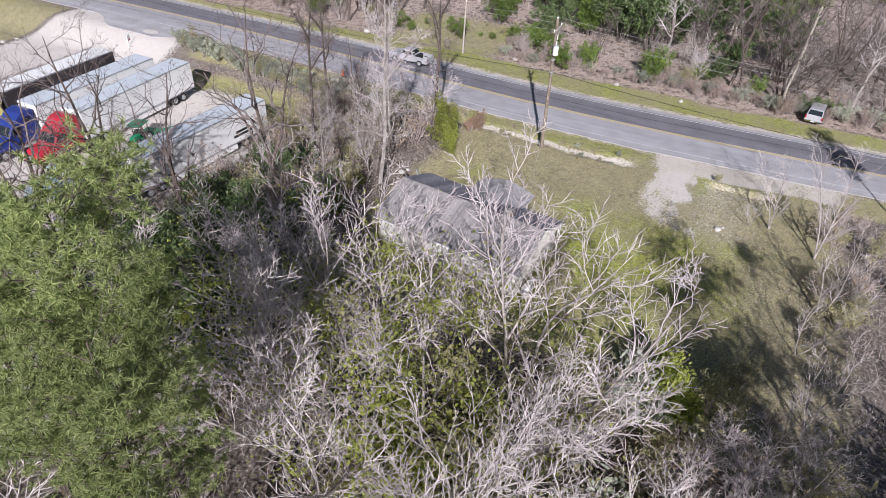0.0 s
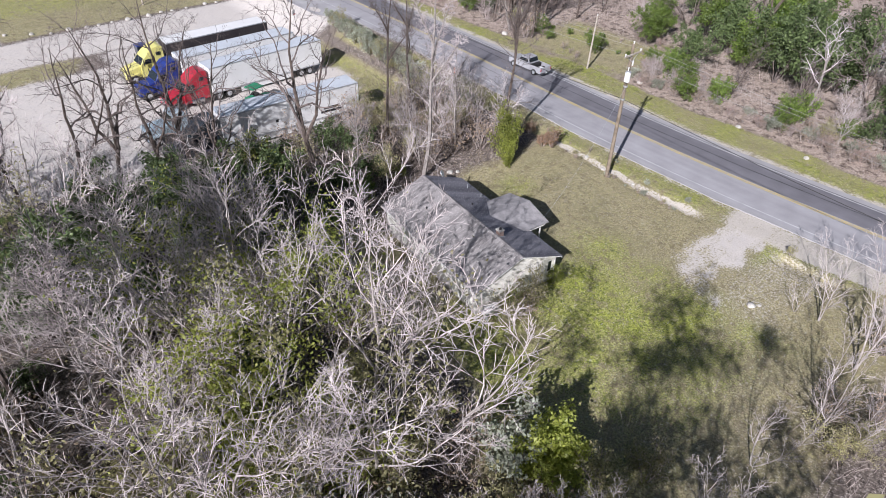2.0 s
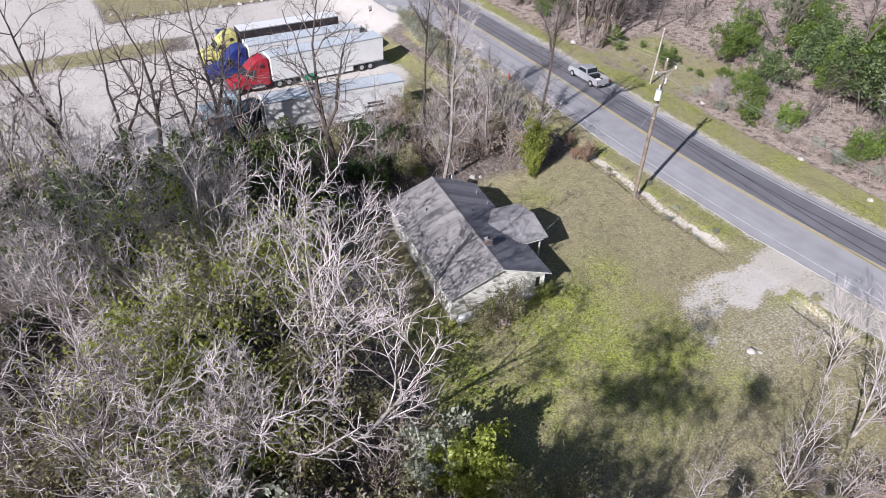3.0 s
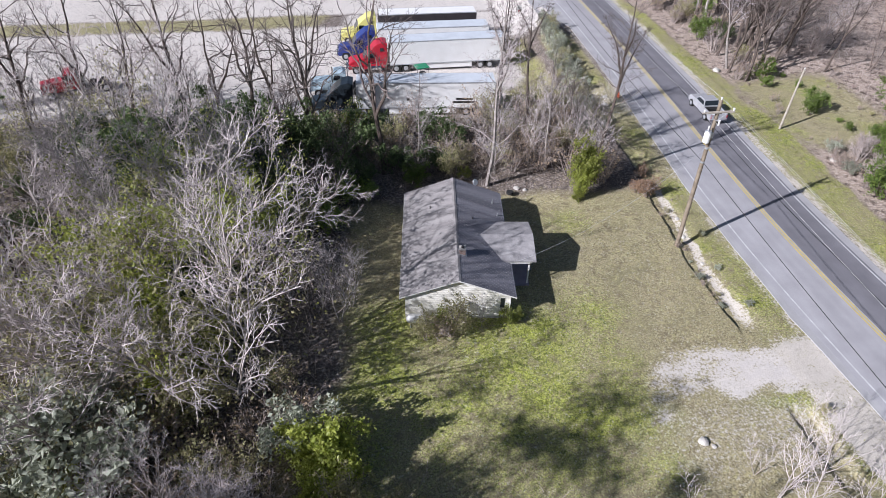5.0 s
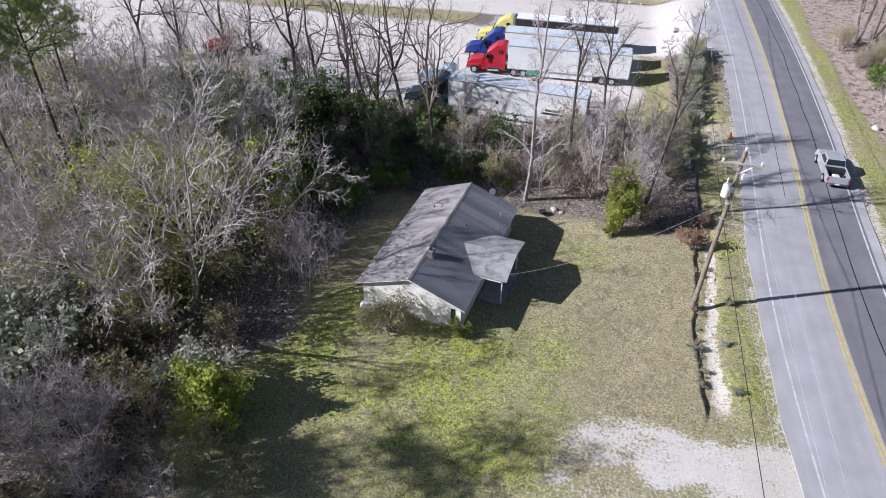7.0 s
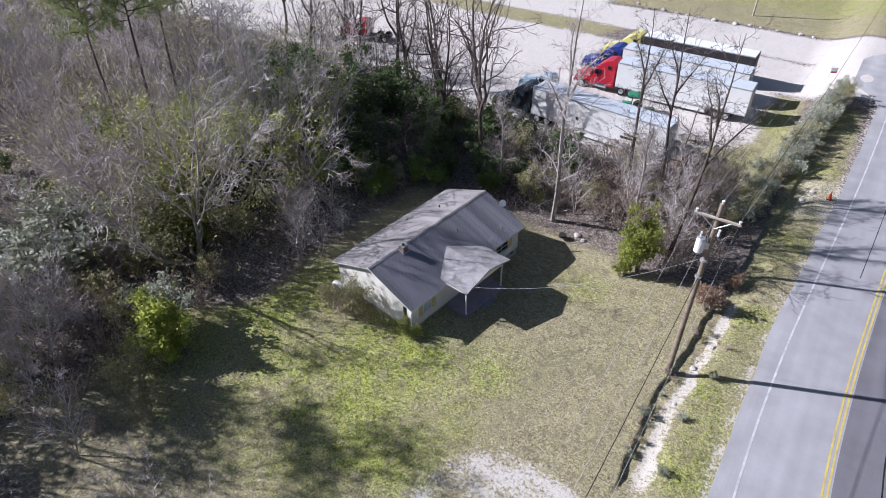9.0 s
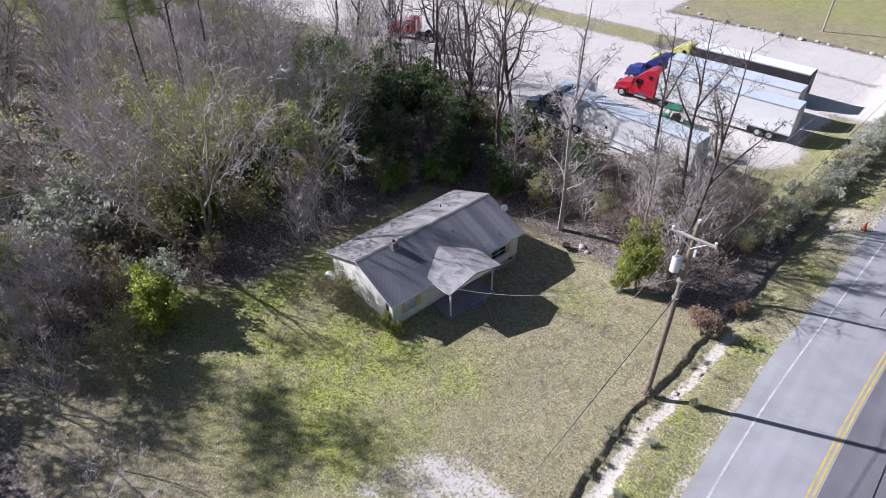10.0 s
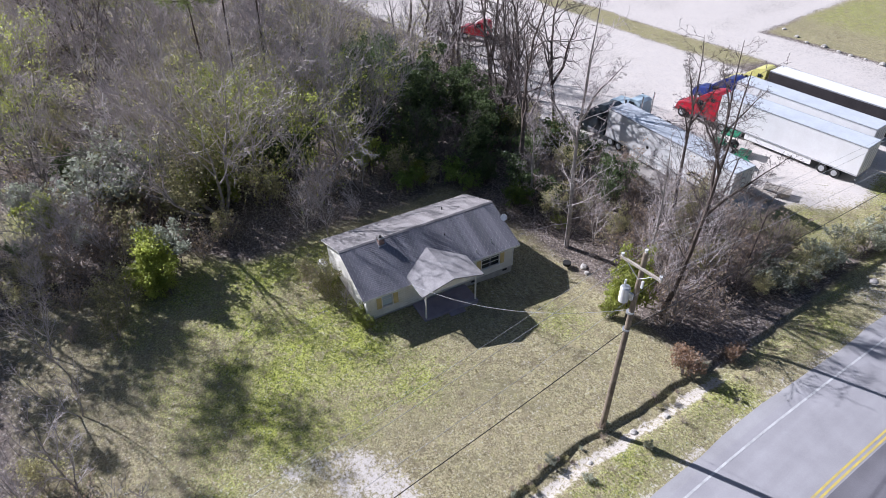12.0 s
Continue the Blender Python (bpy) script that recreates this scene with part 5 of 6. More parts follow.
bb = thing("trash_bin", pose(-4.1, 60.0, -1.7), "dark blue lidded bin at the lot's edge", "bin")
part("body", box(-0.6, 0.6, -0.6, 0.6, 0.0, 1.9, 0.05), PAINT_NIGHT, bb)
part("lid", box(-0.65, 0.65, -0.65, 0.65, 1.9, 2.05, 0.03), PAINT_BLUE, bb)

# far house across the road, grey roof among the trees
fh = thing("far_house", pose(70, -8, 0.5, 0, 0, 20), "grey-roofed house far off among the trees", "house")
part("wall", box(-4, 4, -6, 6, -0.6, 2.8), BLOCK, fh)
part("roof", quad_slab([(0, -6.4, 4.6), (4.5, -6.4, 2.7), (4.5, 6.4, 2.7), (0, 6.4, 4.6)], 0.15), PORCH_ROOF, fh)
part("roof", quad_slab([(0, 6.4, 4.6), (-4.5, 6.4, 2.7), (-4.5, -6.4, 2.7), (0, -6.4, 4.6)], 0.15), PORCH_ROOF, fh)
for y in (-3.5, 2.5):
    part("window", box(-4.03, -3.98, y, y + 1.2, 1.0, 2.1), GLASS, fh)

# ---- trees ----
rng = np.random.default_rng(21)
TREE_PARTS = ("trunk", "crown", "foliage")


IVY = [clump_mesh(500, 11.5, 2.6, 20, 105, 0.13, LEAF_LIME, 0.3, 0.7, 900), clump_mesh(501, 10.5, 2.6, 20, 105, 0.125, LEAF_OLIVE, 0.35, 0.8, 900)]
SHADE = [clump_mesh(510, 25.5, 2.75, 17, 190, 0.21, LEAF_OLIVE, 0.35, 0.78, 120), clump_mesh(511, 25.5, 2.5, 15, 190, 0.21, LEAF_DARK, 0.35, 0.75, 120)]


def put_tree(kind, x, y, height, dark, label, group, turn=None, lean=(0, 0), variant=None, ivy=False):
    v = int(rng.integers(0, 3)) if variant is None else variant
    base = {"broad": 14.0, "tall": 18.0, "feather": 17.0, "plume": 14.0, "young": 8.0}[kind.split("_")[0]]
    ms = bare_tree(f"{kind}{v}{dark}", 100 + v + 10 * len(kind), base, kind, dark)
    if ivy:
        ms = (*ms, SHADE[v % 2] if kind == "tall" else IVY[v % 2])
    return plant("bare_tree", ms, TREE_PARTS, x, y, float(ground_z(x, y)), rng.uniform(0, 360) if turn is None else turn, height / base, label, "tree", group, lean)


TALL = "tall bare hardwood with dark furrowed bark"
for x, y, h, dark, ly in ((3.8, 12.2, 20, False, 2), (7.0, 21.7, 17, True, 4), (10.0, 21.6, 17, True, 2), (13.9, 11.2, 18.5, True, 5), (10.2, 14.4, 12, False, 0), (-2.5, 14.0, 11, False, 0), (14.3, 20.8, 8, True, 3)):
    put_tree("feather", x, y, h, dark, "slender straight bare tree feathered with " + ("brown" if dark else "grey") + " side twigs", "tall trees", lean=(0, ly))
for x, y, h, dark, lx, ly in ((-5.6, 15.2, 18, True, 0, -5), (11.8, 19.5, 10, True, 3, 6),
                              (-12, 26.5, 17, True, 0, -4), (-15.5, 25.0, 16, True, 2, -8), (-18.5, 27.5, 17, True, 0, -9), (-22, 26, 16, True, 3, -6),
                              (-26, 29, 18, True, 0, 5), (-31, 29, 16, True, -4, -4), (-36, 31, 17, True, 0, 6), (-43, 31, 16, True, 0, -6), (-50, 33, 17, True, 3, 3), (-13, 19, 15, True, 0, -5)):
    put_tree("tall", x, y, h, dark, TALL if dark else "tall bare hardwood with pale grey bark beside the house", "tall trees", lean=(lx, ly))
PALE = "broad bare tree with a dense pale twiggy crown"
spots = [(-17.5, -8.5), (-23.0, -5.0), (-17.0, 0.4), (-20.5, -2.5), (-27.0, -11.5), (-20.5, 6.5)]
for (x, y), h in zip(spots, (17.0, 15.0, 14.0, 16.0, 15.0, 14.0)):
    put_tree("broad", x, y, h, False, PALE, "woodland trees", ivy=True)
for x, y, h, lx, ly in ((-29.0, -27.2, 19.2, 0, 0), (-26.2, -30.6, 18.6, 0, 4), (-31.8, -28.6, 18.4, 0, -4)):
    put_tree("tall", x, y, h, True, "crooked dark tree hung with dense evergreen clumps", "tall trees", lean=(lx, ly), ivy=True)
for x, y, h in ((-25.2, 0.8, 15.5), (-28.4, 5.2, 14.5), (-22.6, 3.6, 14.0), (-27.2, -2.2, 13.0), (-18.0, 3.4, 11.0), (-15.4, -21.2, 8.5), (-17.2, -22.8, 8.0), (-13.8, -23.2, 7.0), (-20.4, -19.8, 8.0)):
    put_tree("plume", x, y, h, False, "slender pale bare tree with fine ascending side twigs", "woodland trees")
for x, y in ((-21.0, -30.5), (-29.0, -29.0)):
    put_tree("broad", x, y, rng.uniform(11.0, 14.0), False, "bare woodland tree south of the yard", "woodland trees", ivy=True)
tries = 0
while len(spots) < 54 and tries < 4000:
    tries += 1
    x, y = rng.uniform(-85, -13), rng.uniform(-38, 30)
    if min((x - a) ** 2 + (y - b) ** 2 for a, b in spots) < (72 if x > -45 else 40) or (x > -32 and y < -14) or (x > -24 and 9 < y) or (x > -62 and y > 19) or (-35 < x < -28 and -4 < y < 8):
        continue
    spots.append((x, y))
    k2 = len(spots)
    near = (x + 20) ** 2 + (y + 3) ** 2 < 31 ** 2
    put_tree(("broad" if k2 % 3 else "plume") if near else "broad_far", x, y, rng.uniform(12.0, 16.0), rng.random() < 0.05, "bare woodland tree with a dense twiggy crown", "woodland trees", ivy=k2 % 3 > 0)
for k in range(14):
    x, y = rng.uniform(-25, -9), rng.uniform(8, 24)
    put_tree("young", x, y, rng.uniform(5, 9), True, "slender young bare tree in the shaded thicket", "young trees")
for x, y, h, lean in ((-10.2, -4.0, 6.3, (0, 0)), (-11.5, -3.0, 5.0, (0, 0)), (-9.4, -2.6, 5.2, (0, 0)), (-12.5, -1.5, 5.5, (0, 0)), (-9.5, 0.5, 4.0, (0, 0)), (-13.5, 3.0, 5.5, (0, 0)), (10.4, -24.6, 9.0, (0, 10)), (13.2, -21.0, 6.0, (-8, 0)),
                      (12.8, -19.4, 3.2, (0, 0)), (3.0, -24.8, 7.5, (0, 0)), (4.0, -27.0, 6.0, (0, 0)), (-2.0, -23.5, 5.5, (0, 0)), (-0.4, -6.0, 2.6, (0, 0)), (-16, -17.5, 6, (0, 0)), (-19.5, -18.5, 7, (0, 0)), (-8.5, -24, 6.5, (0, 0))):
    put_tree("young", x, y, h, False, "small bare tree with fine pale twigs", "young trees", lean=lean)
for k in range(16):
    put_tree("young", rng.uniform(-46, -24), rng.uniform(25, 34), rng.uniform(5, 9), True, "slender young bare tree at the edge of the lot", "young trees")
for x, y, h in ((5.0, 14.0, 6.5), (8.6, 15.6, 7.0), (10.4, 18.2, 6.0), (13.4, 14.8, 6.5), (14.6, 18.4, 6.0), (15.4, 20.8, 5.5), (12.0, 21.2, 6.0), (7.2, 19.6, 6.5), (14.4, 12.2, 7.5), (5.6, 17.4, 5.0), (12.4, 11.4, 5.0), (9.8, 21.6, 5.5), (3.6, 12.4, 5.5), (13.0, 16.6, 7.5), (15.8, 16.8, 5.0)):
    put_tree("young", x, y, h, h < 6.4, "young bare tree with feathery grey twigs in the thicket", "young trees")
# woods across the road
for k in range(44):
    x, y = rng.uniform(41, 60), rng.uniform(-38, 62)
    if not (x < 54 and 11 < y < 32) and not (x > 45 and -9 < y < 22):
        put_tree("young", x, y, rng.uniform(5, 9.5), k % 3 > 0, "small bare tree in the brush across the road", "far woods")
for k in range(80):
    x, y = 42 + 55 * rng.random() ** 1.5, rng.uniform(-45, 110)
    if x < 53 and 10 < y < 31 or (x < 60 and -10 < y < 24 and k % 3):
        continue
    put_tree("tall_far" if k % 4 else "broad_far", x, y, rng.uniform(11, 15), rng.random() < 0.9, "bare tree in the woods across the road", "far woods", lean=(rng.normal() * 4, rng.normal() * 5))
for k in range(26):                                    # close-set leaning trunks by the far verge
    put_tree("tall_far", rng.uniform(41.5, 52), rng.uniform(33, 62), rng.uniform(11, 16), k % 9 > 0, "leaning bare tree close to the verge", "far woods", lean=(rng.normal() * 6, rng.normal() * 7))
# pines
PINES = [pine_meshes(300, 15.0, 26, 0.010), pine_meshes(301, 14.0, 6, 0.03)]
for k, (x, y, s) in enumerate(((-31.4, -0.6, 1.5), (-34.6, -2.4, 1.36), (-33.4, 3.6, 1.42), (13, -34, 1.1), (55.5, -29, 1.1), (52, -22, 1.0), (-66, 30, 1.0), (-80, -12, 1.0), (60, -10, 0.9), (66, 2, 0.9))):
    plant("pine_tree", PINES[0 if k < 3 else 1], ("trunk", "foliage"), x, y, 0, rng.uniform(0, 360), s, "green pine with tufted needles", "tree", "pines")

# ---- shrubs ----
SHRUBS = {
    "yellow": [shrub_meshes(400 + i, 3.0, 1.6, 1900, 0.11, LEAF_YELLOW, DARK_TWIG) for i in range(2)],
    "olive": [shrub_meshes(410 + i, 3.0, 1.8, 1900, 0.085, LEAF_OLIVE, BRUSH_TWIG) for i in range(2)],
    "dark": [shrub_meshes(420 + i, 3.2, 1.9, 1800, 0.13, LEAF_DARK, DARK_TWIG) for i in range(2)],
    "lime": [shrub_meshes(405 + i, 3.0, 1.5, 3200, 0.115, LEAF_LIME, DARK_TWIG) for i in range(2)],
    "bright": [shrub_meshes(430 + i, 3.0, 1.8, 2600, 0.125, LEAF_BRIGHT, DARK_TWIG) for i in range(2)],
    "tan": [shrub_meshes(440 + i, 2.6, 1.6, 260, 0.10, LEAF_TAN, BRUSH_TWIG, 9) for i in range(2)],
    "grey": [shrub_meshes(450 + i, 2.2, 1.3, 2100, 0.10, LEAF_GREY, BRUSH_TWIG) for i in range(2)],
    "holly": [shrub_meshes(490 + i, 8.0, 2.7, 5200, 0.21, LEAF_DARK, DARK_TWIG, 8) for i in range(2)],
    "laurel": [shrub_meshes(494 + i, 8.0, 2.9, 5200, 0.21, LEAF_BRIGHT, DARK_TWIG, 9) for i in range(2)],
    "column": [shrub_meshes(470, 4.5, 0.34, 3600, 0.13, LEAF_LIME, DARK_TWIG, 6)],
    "reedy": [shrub_meshes(480, 2.6, 1.6, 420, 0.10, LEAF_PINK, BRUSH_TWIG, 9)],
    "reed": [shrub_meshes(460, 1.7, 0.9, 1100, 0.09, RED_REED, BRUSH_TWIG, 12)],
}
for me in SHRUBS["column"][0]:
    me.transform(Matrix.Diagonal((0.8, 0.8, 1.0, 1.0)))
TEXT = {"holly": "tall dark green broadleaf evergreen in the woods", "laurel": "tall bright green broadleaf evergreen in the woods", "lime": "sunlit yellow-green leafy shrub at the yard's edge", "yellow": "yellow-green shrub with dense small leaves", "olive": "olive shrub with small sparse leaves", "dark": "dark green evergreen shrub", "bright": "bright green leafy evergreen shrub",
        "tan": "leafless tangled brown brush", "grey": "grey-green small-leaved hedge shrub", "column": "narrow yellow-green evergreen shrub", "reedy": "low pinkish-brown dead brush", "reed": "rust-brown dead weed clump at the ditch"}


def put_shrub(kind, x, y, height, group="shrubs", where=""):
    ms = SHRUBS[kind][int(rng.integers(0, len(SHRUBS[kind])))]
    base = {"dark": 3.2, "tan": 2.6, "reedy": 2.6, "grey": 2.2, "reed": 1.7, "column": 4.5, "holly": 8.0, "laurel": 8.0}.get(kind, 3.0)
    name = {"ditch weeds": "weed_clump", "roadside hedge": "hedge_shrub"}.get(group, "brush_clump" if kind in ("tan", "reedy") else "shrub")
    return plant(name, ms, ("stem", "foliage"), x, y, float(ground_z(x, y)) - 0.02, rng.uniform(0, 360), height / base, TEXT[kind] + where, "shrub", group)


for kind, x, y, h in (("column", 12.3, 9.5, 5.6), ("column", 11.7, 8.8, 3.6), ("lime", 11.5, 8.6, 1.5), ("lime", -11.6, -15.6, 4.2), ("lime", -10.4, -16.6, 2.8), ("lime", -12.6, -15.0, 3.6), ("lime", -9.8, -15.4, 1.8), ("lime", -12.0, -17.0, 2.4), ("grey", -13.2, -13.9, 3.8), ("olive", -20.5, -8.0, 5.2), ("olive", -18.6, -10.6, 4.8), ("olive", -10.0, -18.8, 3.4), ("olive", -7.6, -20.0, 2.8), ("olive", -24.0, -2.8, 5.4), ("olive", -22.0, -7.0, 5.4), ("olive", -15.5, -16.5, 3.0), ("yellow", -3.3, -5.9, 1.8), ("olive", -4.4, -6.6, 2.2), ("yellow", 2.3, -5.6, 1.1),
                      ("yellow", 1.4, -5.75, 1.4), ("olive", -2.6, -6.3, 3.2), ("tan", -3.6, -6.5, 2.4), ("reed", 18.1, 8.3, 2.0), ("reed", 17.3, 8.9, 1.4), ("reed", 19.1, 12.2, 1.3),
                      ("bright", -9.5, 10.5, 2.6), ("dark", -12.0, 9.0, 3.4), ("bright", -14.5, 7.6, 3.0), ("dark", -17.0, 10.5, 4.0), ("dark", -7.5, 13.0, 3.0), ("bright", -3.0, 12.8, 2.4), ("dark", -1.0, 15.0, 3.0),
                      ("olive", 0.8, 14.0, 3.2), ("yellow", 2.0, 13.2, 1.6), ("dark", -8.0, 19.0, 4.2), ("olive", -10.5, 21.0, 4.6), ("yellow", -8.0, 22.5, 4.0), ("olive", -4.0, 20.0, 3.4), ("dark", 1.5, 19.5, 3.0),
                      ("holly", 51.6, -3.2, 9.0), ("holly", 53.4, 1.2, 8.0), ("laurel", 53.8, 5.8, 5.2), ("holly", 47.8, 10.6, 5.6), ("laurel", 51.8, 19.2, 5.0), ("holly", 58.0, 10.0, 7.5), ("laurel", 57.0, 6.2, 6.0), ("holly", 61.5, -12.0, 8.0), ("laurel", 56.0, 20.0, 6.0),
                      ("laurel", 69.0, 3.0, 7.0), ("holly", 55.4, -5.4, 7.5), ("holly", 66.0, -12.4, 8.0), ("laurel", 68.6, -17.0, 7.5), ("holly", 48.4, -14.2, 5.0), ("laurel", 60, 14, 7.5), ("holly", 66, 20, 7.0), ("holly", 62, -4, 8.0), ("laurel", 70, 8, 8.0), ("holly", 72, -20, 7.0), ("holly", 75, 24, 7.0), ("holly", 55, -20, 7.0), ("laurel", 63, 6, 7.0), ("holly", 59.0, 1.5, 8.5),
                      ("holly", -14.6, 10.6, 5.5), ("holly", -18.5, 13.0, 7.5), ("holly", -13.0, 16.2, 6.0), ("holly", -22.0, 15.4, 7.5), ("holly", -10.4, 14.0, 4.8), ("holly", -17.0, 18.6, 7.0), ("holly", -24.5, 9.4, 6.5), ("holly", -28.6, 11.4, 7.0), ("holly", -21.0, 8.2, 5.0), ("holly", -26.0, 14.6, 7.5), ("holly", -31.0, 16.0, 7.0), ("holly", -24.0, -36.0, 11.0), ("laurel", 44.0, 33.0, 2.2), ("bright", 47.0, 12.0, 2.6), ("olive", 19.3, -16.2, 0.9), ("olive", 18.9, 6.0, 0.7),
                      ("olive", -23.5, -17.8, 3.6), ("tan", -19.5, -13.5, 3.6), ("tan", -15.5, -13.0, 3.0), ("tan", -22.0, -12.0, 4.2), ("tan", -14.0, -9.5, 2.8), ("olive", -26.5, -15, 4.0), ("olive", -17, -4.5, 4.0), ("olive", -19.0, -12.4, 3.2), ("grey", -27.5, -22.5, 3.0), ("grey", -27.0, -14.0, 5.0), ("grey", -25.4, -12.6, 4.4), ("tan", -20.0, -16.8, 4.2), ("tan", -17.6, -18.6, 3.8), ("tan", -22.6, -15.2, 4.2), ("tan", -15.6, -20.4, 3.4), ("tan", -24.4, -18.4, 4.0), ("tan", -19.0, -21.0, 3.6), ("tan", -14.2, -18.0, 3.0), ("olive", -16.4, -22.4, 3.2), ("tan", -21.4, -13.0, 4.0), ("tan", -12.4, -21.6, 2.6), ("olive", -13.4, -24.4, 3.0), ("tan", -24.0, -19.0, 2.6), ("tan", -21.5, -20.0, 2.4), ("tan", -19.5, -18.2, 2.6), ("tan", -17.0, -18.8, 2.2), ("tan", -22.5, -17.8, 2.8), ("grey", -20.5, -19.2, 1.8), ("lime", -26.5, -20.5, 1.6), ("lime", -29.0, -22.0, 1.8), ("tan", -13.8, -1.2, 3.4), ("tan", -14.8, 0.8, 3.0), ("lime", -24.0, -6.5, 5.0), ("lime", -22.5, -4.0, 5.5),
                      ("lime", -19.2, -7.6, 3.8), ("lime", -15.4, 5.4, 3.6), ("lime", -11.4, 7.8, 2.6), ("lime", -24.9, -21.2, 3.4), ("grey", -24.6, -15.6, 6.5), ("dark", -20.0, -1.0, 5.5),
                      ("tan", -17.5, -15.0, 2.6), ("grey", -24.5, -11.0, 4.6), ("lime", -20.5, -10.0, 4.0), ("tan", -13.0, -12.0, 3.2), ("olive", -28.0, -6.0, 5.6),
                      ("lime", -24.0, -16.5, 3.0), ("tan", -9.0, -22.5, 1.6), ("bright", -7.5, 11.2, 2.0), ("yellow", -12.5, 20.5, 4.4), ("tan", 9.5, 14.0, 3.2), ("tan", 12.0, 12.8, 3.6), ("tan", 14.2, 13.5, 3.4), ("tan", 15.0, 16.5, 3.0), ("tan", 12.8, 17.5, 3.6), ("tan", 6.8, 14.2, 3.0), ("tan", 8.2, 17.0, 3.2), ("tan", 14.6, 11.0, 2.8), ("tan", 16.4, 14.0, 2.6)):
    put_shrub(kind, x, y, h)
for k in range(34):                                    # weeds along the ditch
    y = -8 + 21 * rng.random()
    x = float(ditch_x(y)) + rng.choice((-0.35, -0.15, 0.3, 2.0)) + rng.normal() * 0.2
    put_shrub(("grey", "olive", "tan", "tan")[int(rng.integers(0, 4))], x, y, rng.uniform(0.25, 0.6), "ditch weeds", " at the ditch")
for k in range(30):
    t = k / 29
    put_shrub("grey" if k % 2 else "olive", 16.6 + 4.2 * t + rng.uniform(-0.5, 0.5), 19.5 + 32.5 * t, rng.uniform(1.9, 2.7), "roadside hedge", " in a roadside row")
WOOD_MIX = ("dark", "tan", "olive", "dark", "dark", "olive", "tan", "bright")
for k in range(84):                                    # under the western woods
    x, y = rng.uniform(-45, -10), rng.uniform(-30, 25)
    if x > -14 and y < 3 or (x > -17 and y < -12):
        continue
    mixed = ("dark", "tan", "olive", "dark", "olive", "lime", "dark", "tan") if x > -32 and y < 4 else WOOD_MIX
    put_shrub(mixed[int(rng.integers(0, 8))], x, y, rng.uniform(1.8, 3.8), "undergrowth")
for k in range(76):                                    # thicket between the house and the trucks
    x, y = rng.uniform(-12, 15.5), rng.uniform(13.0, 26.5)
    if (x - 11) ** 2 + (y - 8) ** 2 < 9 or y < 12.5 + 0.25 * abs(x):
        continue
    put_shrub(("tan", "tan", "tan", "olive", "tan" if x > 3 else "dark")[int(rng.integers(0, 5))], x, y, rng.uniform(2.0, 3.8), "thicket")
for k in range(46):                                    # brush across the road, the front of it
    x, y = rng.uniform(39.6, 46), rng.uniform(-30, 60)
    if 38 < x < 52 and 13 < y < 31:
        continue
    put_shrub(("tan", "tan", "tan", "olive", "bright", "dark")[int(rng.integers(0, 6))], x, y, rng.uniform(1.8, 3.6), "roadside brush")


def brush_field(name, n, x0, x1, y0, y1, keep, lo, hi, label):
    """The thicker brush behind, which nobody could count."""
    ps = []
    for _ in range(n):
        x, y = x0 + (x1 - x0) * rng.random() ** 1.6, rng.uniform(y0, y1)
        if keep(x, y):
            ps.append(pose(x, y, float(ground_z(x, y)) - 0.05, 0, 0, rng.uniform(0, 360)) @ Matrix.Scale(rng.uniform(lo, hi) / 2.6, 4))
    tagged(new(name, joined(name, SHRUBS["tan"][0][0], ps, BRUSH_TWIG)), label, "brush", kind="stuff")


for k in range(26):                                    # scattered brush in the clearing
    put_shrub(("tan", "olive", "reedy", "tan", "bright")[k % 5], rng.uniform(39, 53), rng.uniform(13, 32), rng.uniform(0.5, 1.5), "roadside brush")
for k in range(30):                                    # low pinkish brush by the clearing
    put_shrub(("tan", "tan", "tan", "reedy")[k % 4], rng.uniform(39.4, 47), rng.uniform(1, 16), rng.uniform(0.8, 1.7), "roadside brush")
for x, y, h in ((44.4, 22.8, 2.4), (43.2, 21.6, 1.8), (43.7, 32.0, 2.2), (42.6, 31.4, 1.8), (46.2, 14.7, 2.2), (45.0, 17.5, 1.0)):
    put_shrub("bright", x, y, h, "roadside brush")
for x, y, h in ((40.6, 31.0, 14), (39.8, 33.7, 13), (41.1, 39.2, 14), (40.2, 35.0, 12), (41.8, 34.2, 13), (42.6, 36.8, 14), (43.8, 34.4, 12), (45.2, 33.2, 13)):
    put_tree("tall_far", x, y, h, x != 40.2, "leaning bare tree close to the verge", "far woods", lean=(rng.normal() * 5, rng.normal() * 6))


brush_field("roadside_brush", 95, 40.5, 85, -40, 90, lambda x, y: not (x < 53 and 13 < y < 32), 1.8, 4.0, "dense leafless brown brush across the road")
brush_field("woodland_brush", 12, -14, -60, -34, 29, lambda x, y: not (x > -24 and y < -14), 1.4, 2.8, "dense leafless brush under the bare trees")
for k in range(24):                                    # brush south of the drive
    x, y = rng.uniform(-6, 17), rng.uniform(-36, -24)
    put_shrub(("tan", "tan", "olive", "tan")[int(rng.integers(0, 4))], x, y, rng.uniform(1.5, 3.0), "southern brush")
for k in range(70):                                    # far woods all round
    a = rng.uniform(0, 6.28)
    x, y = 95 * math.cos(a) * rng.uniform(0.9, 1.5), 105 * math.sin(a) * rng.uniform(1.0, 1.5)
    if 10 < x < 50 or (-60 < x < 26 and 0 < y < 115):
        continue
    put_tree("broad_far" if k % 2 else "tall_far", x, y, rng.uniform(12, 16), k % 3 == 0, "bare tree in the distant woods", "distant woods")
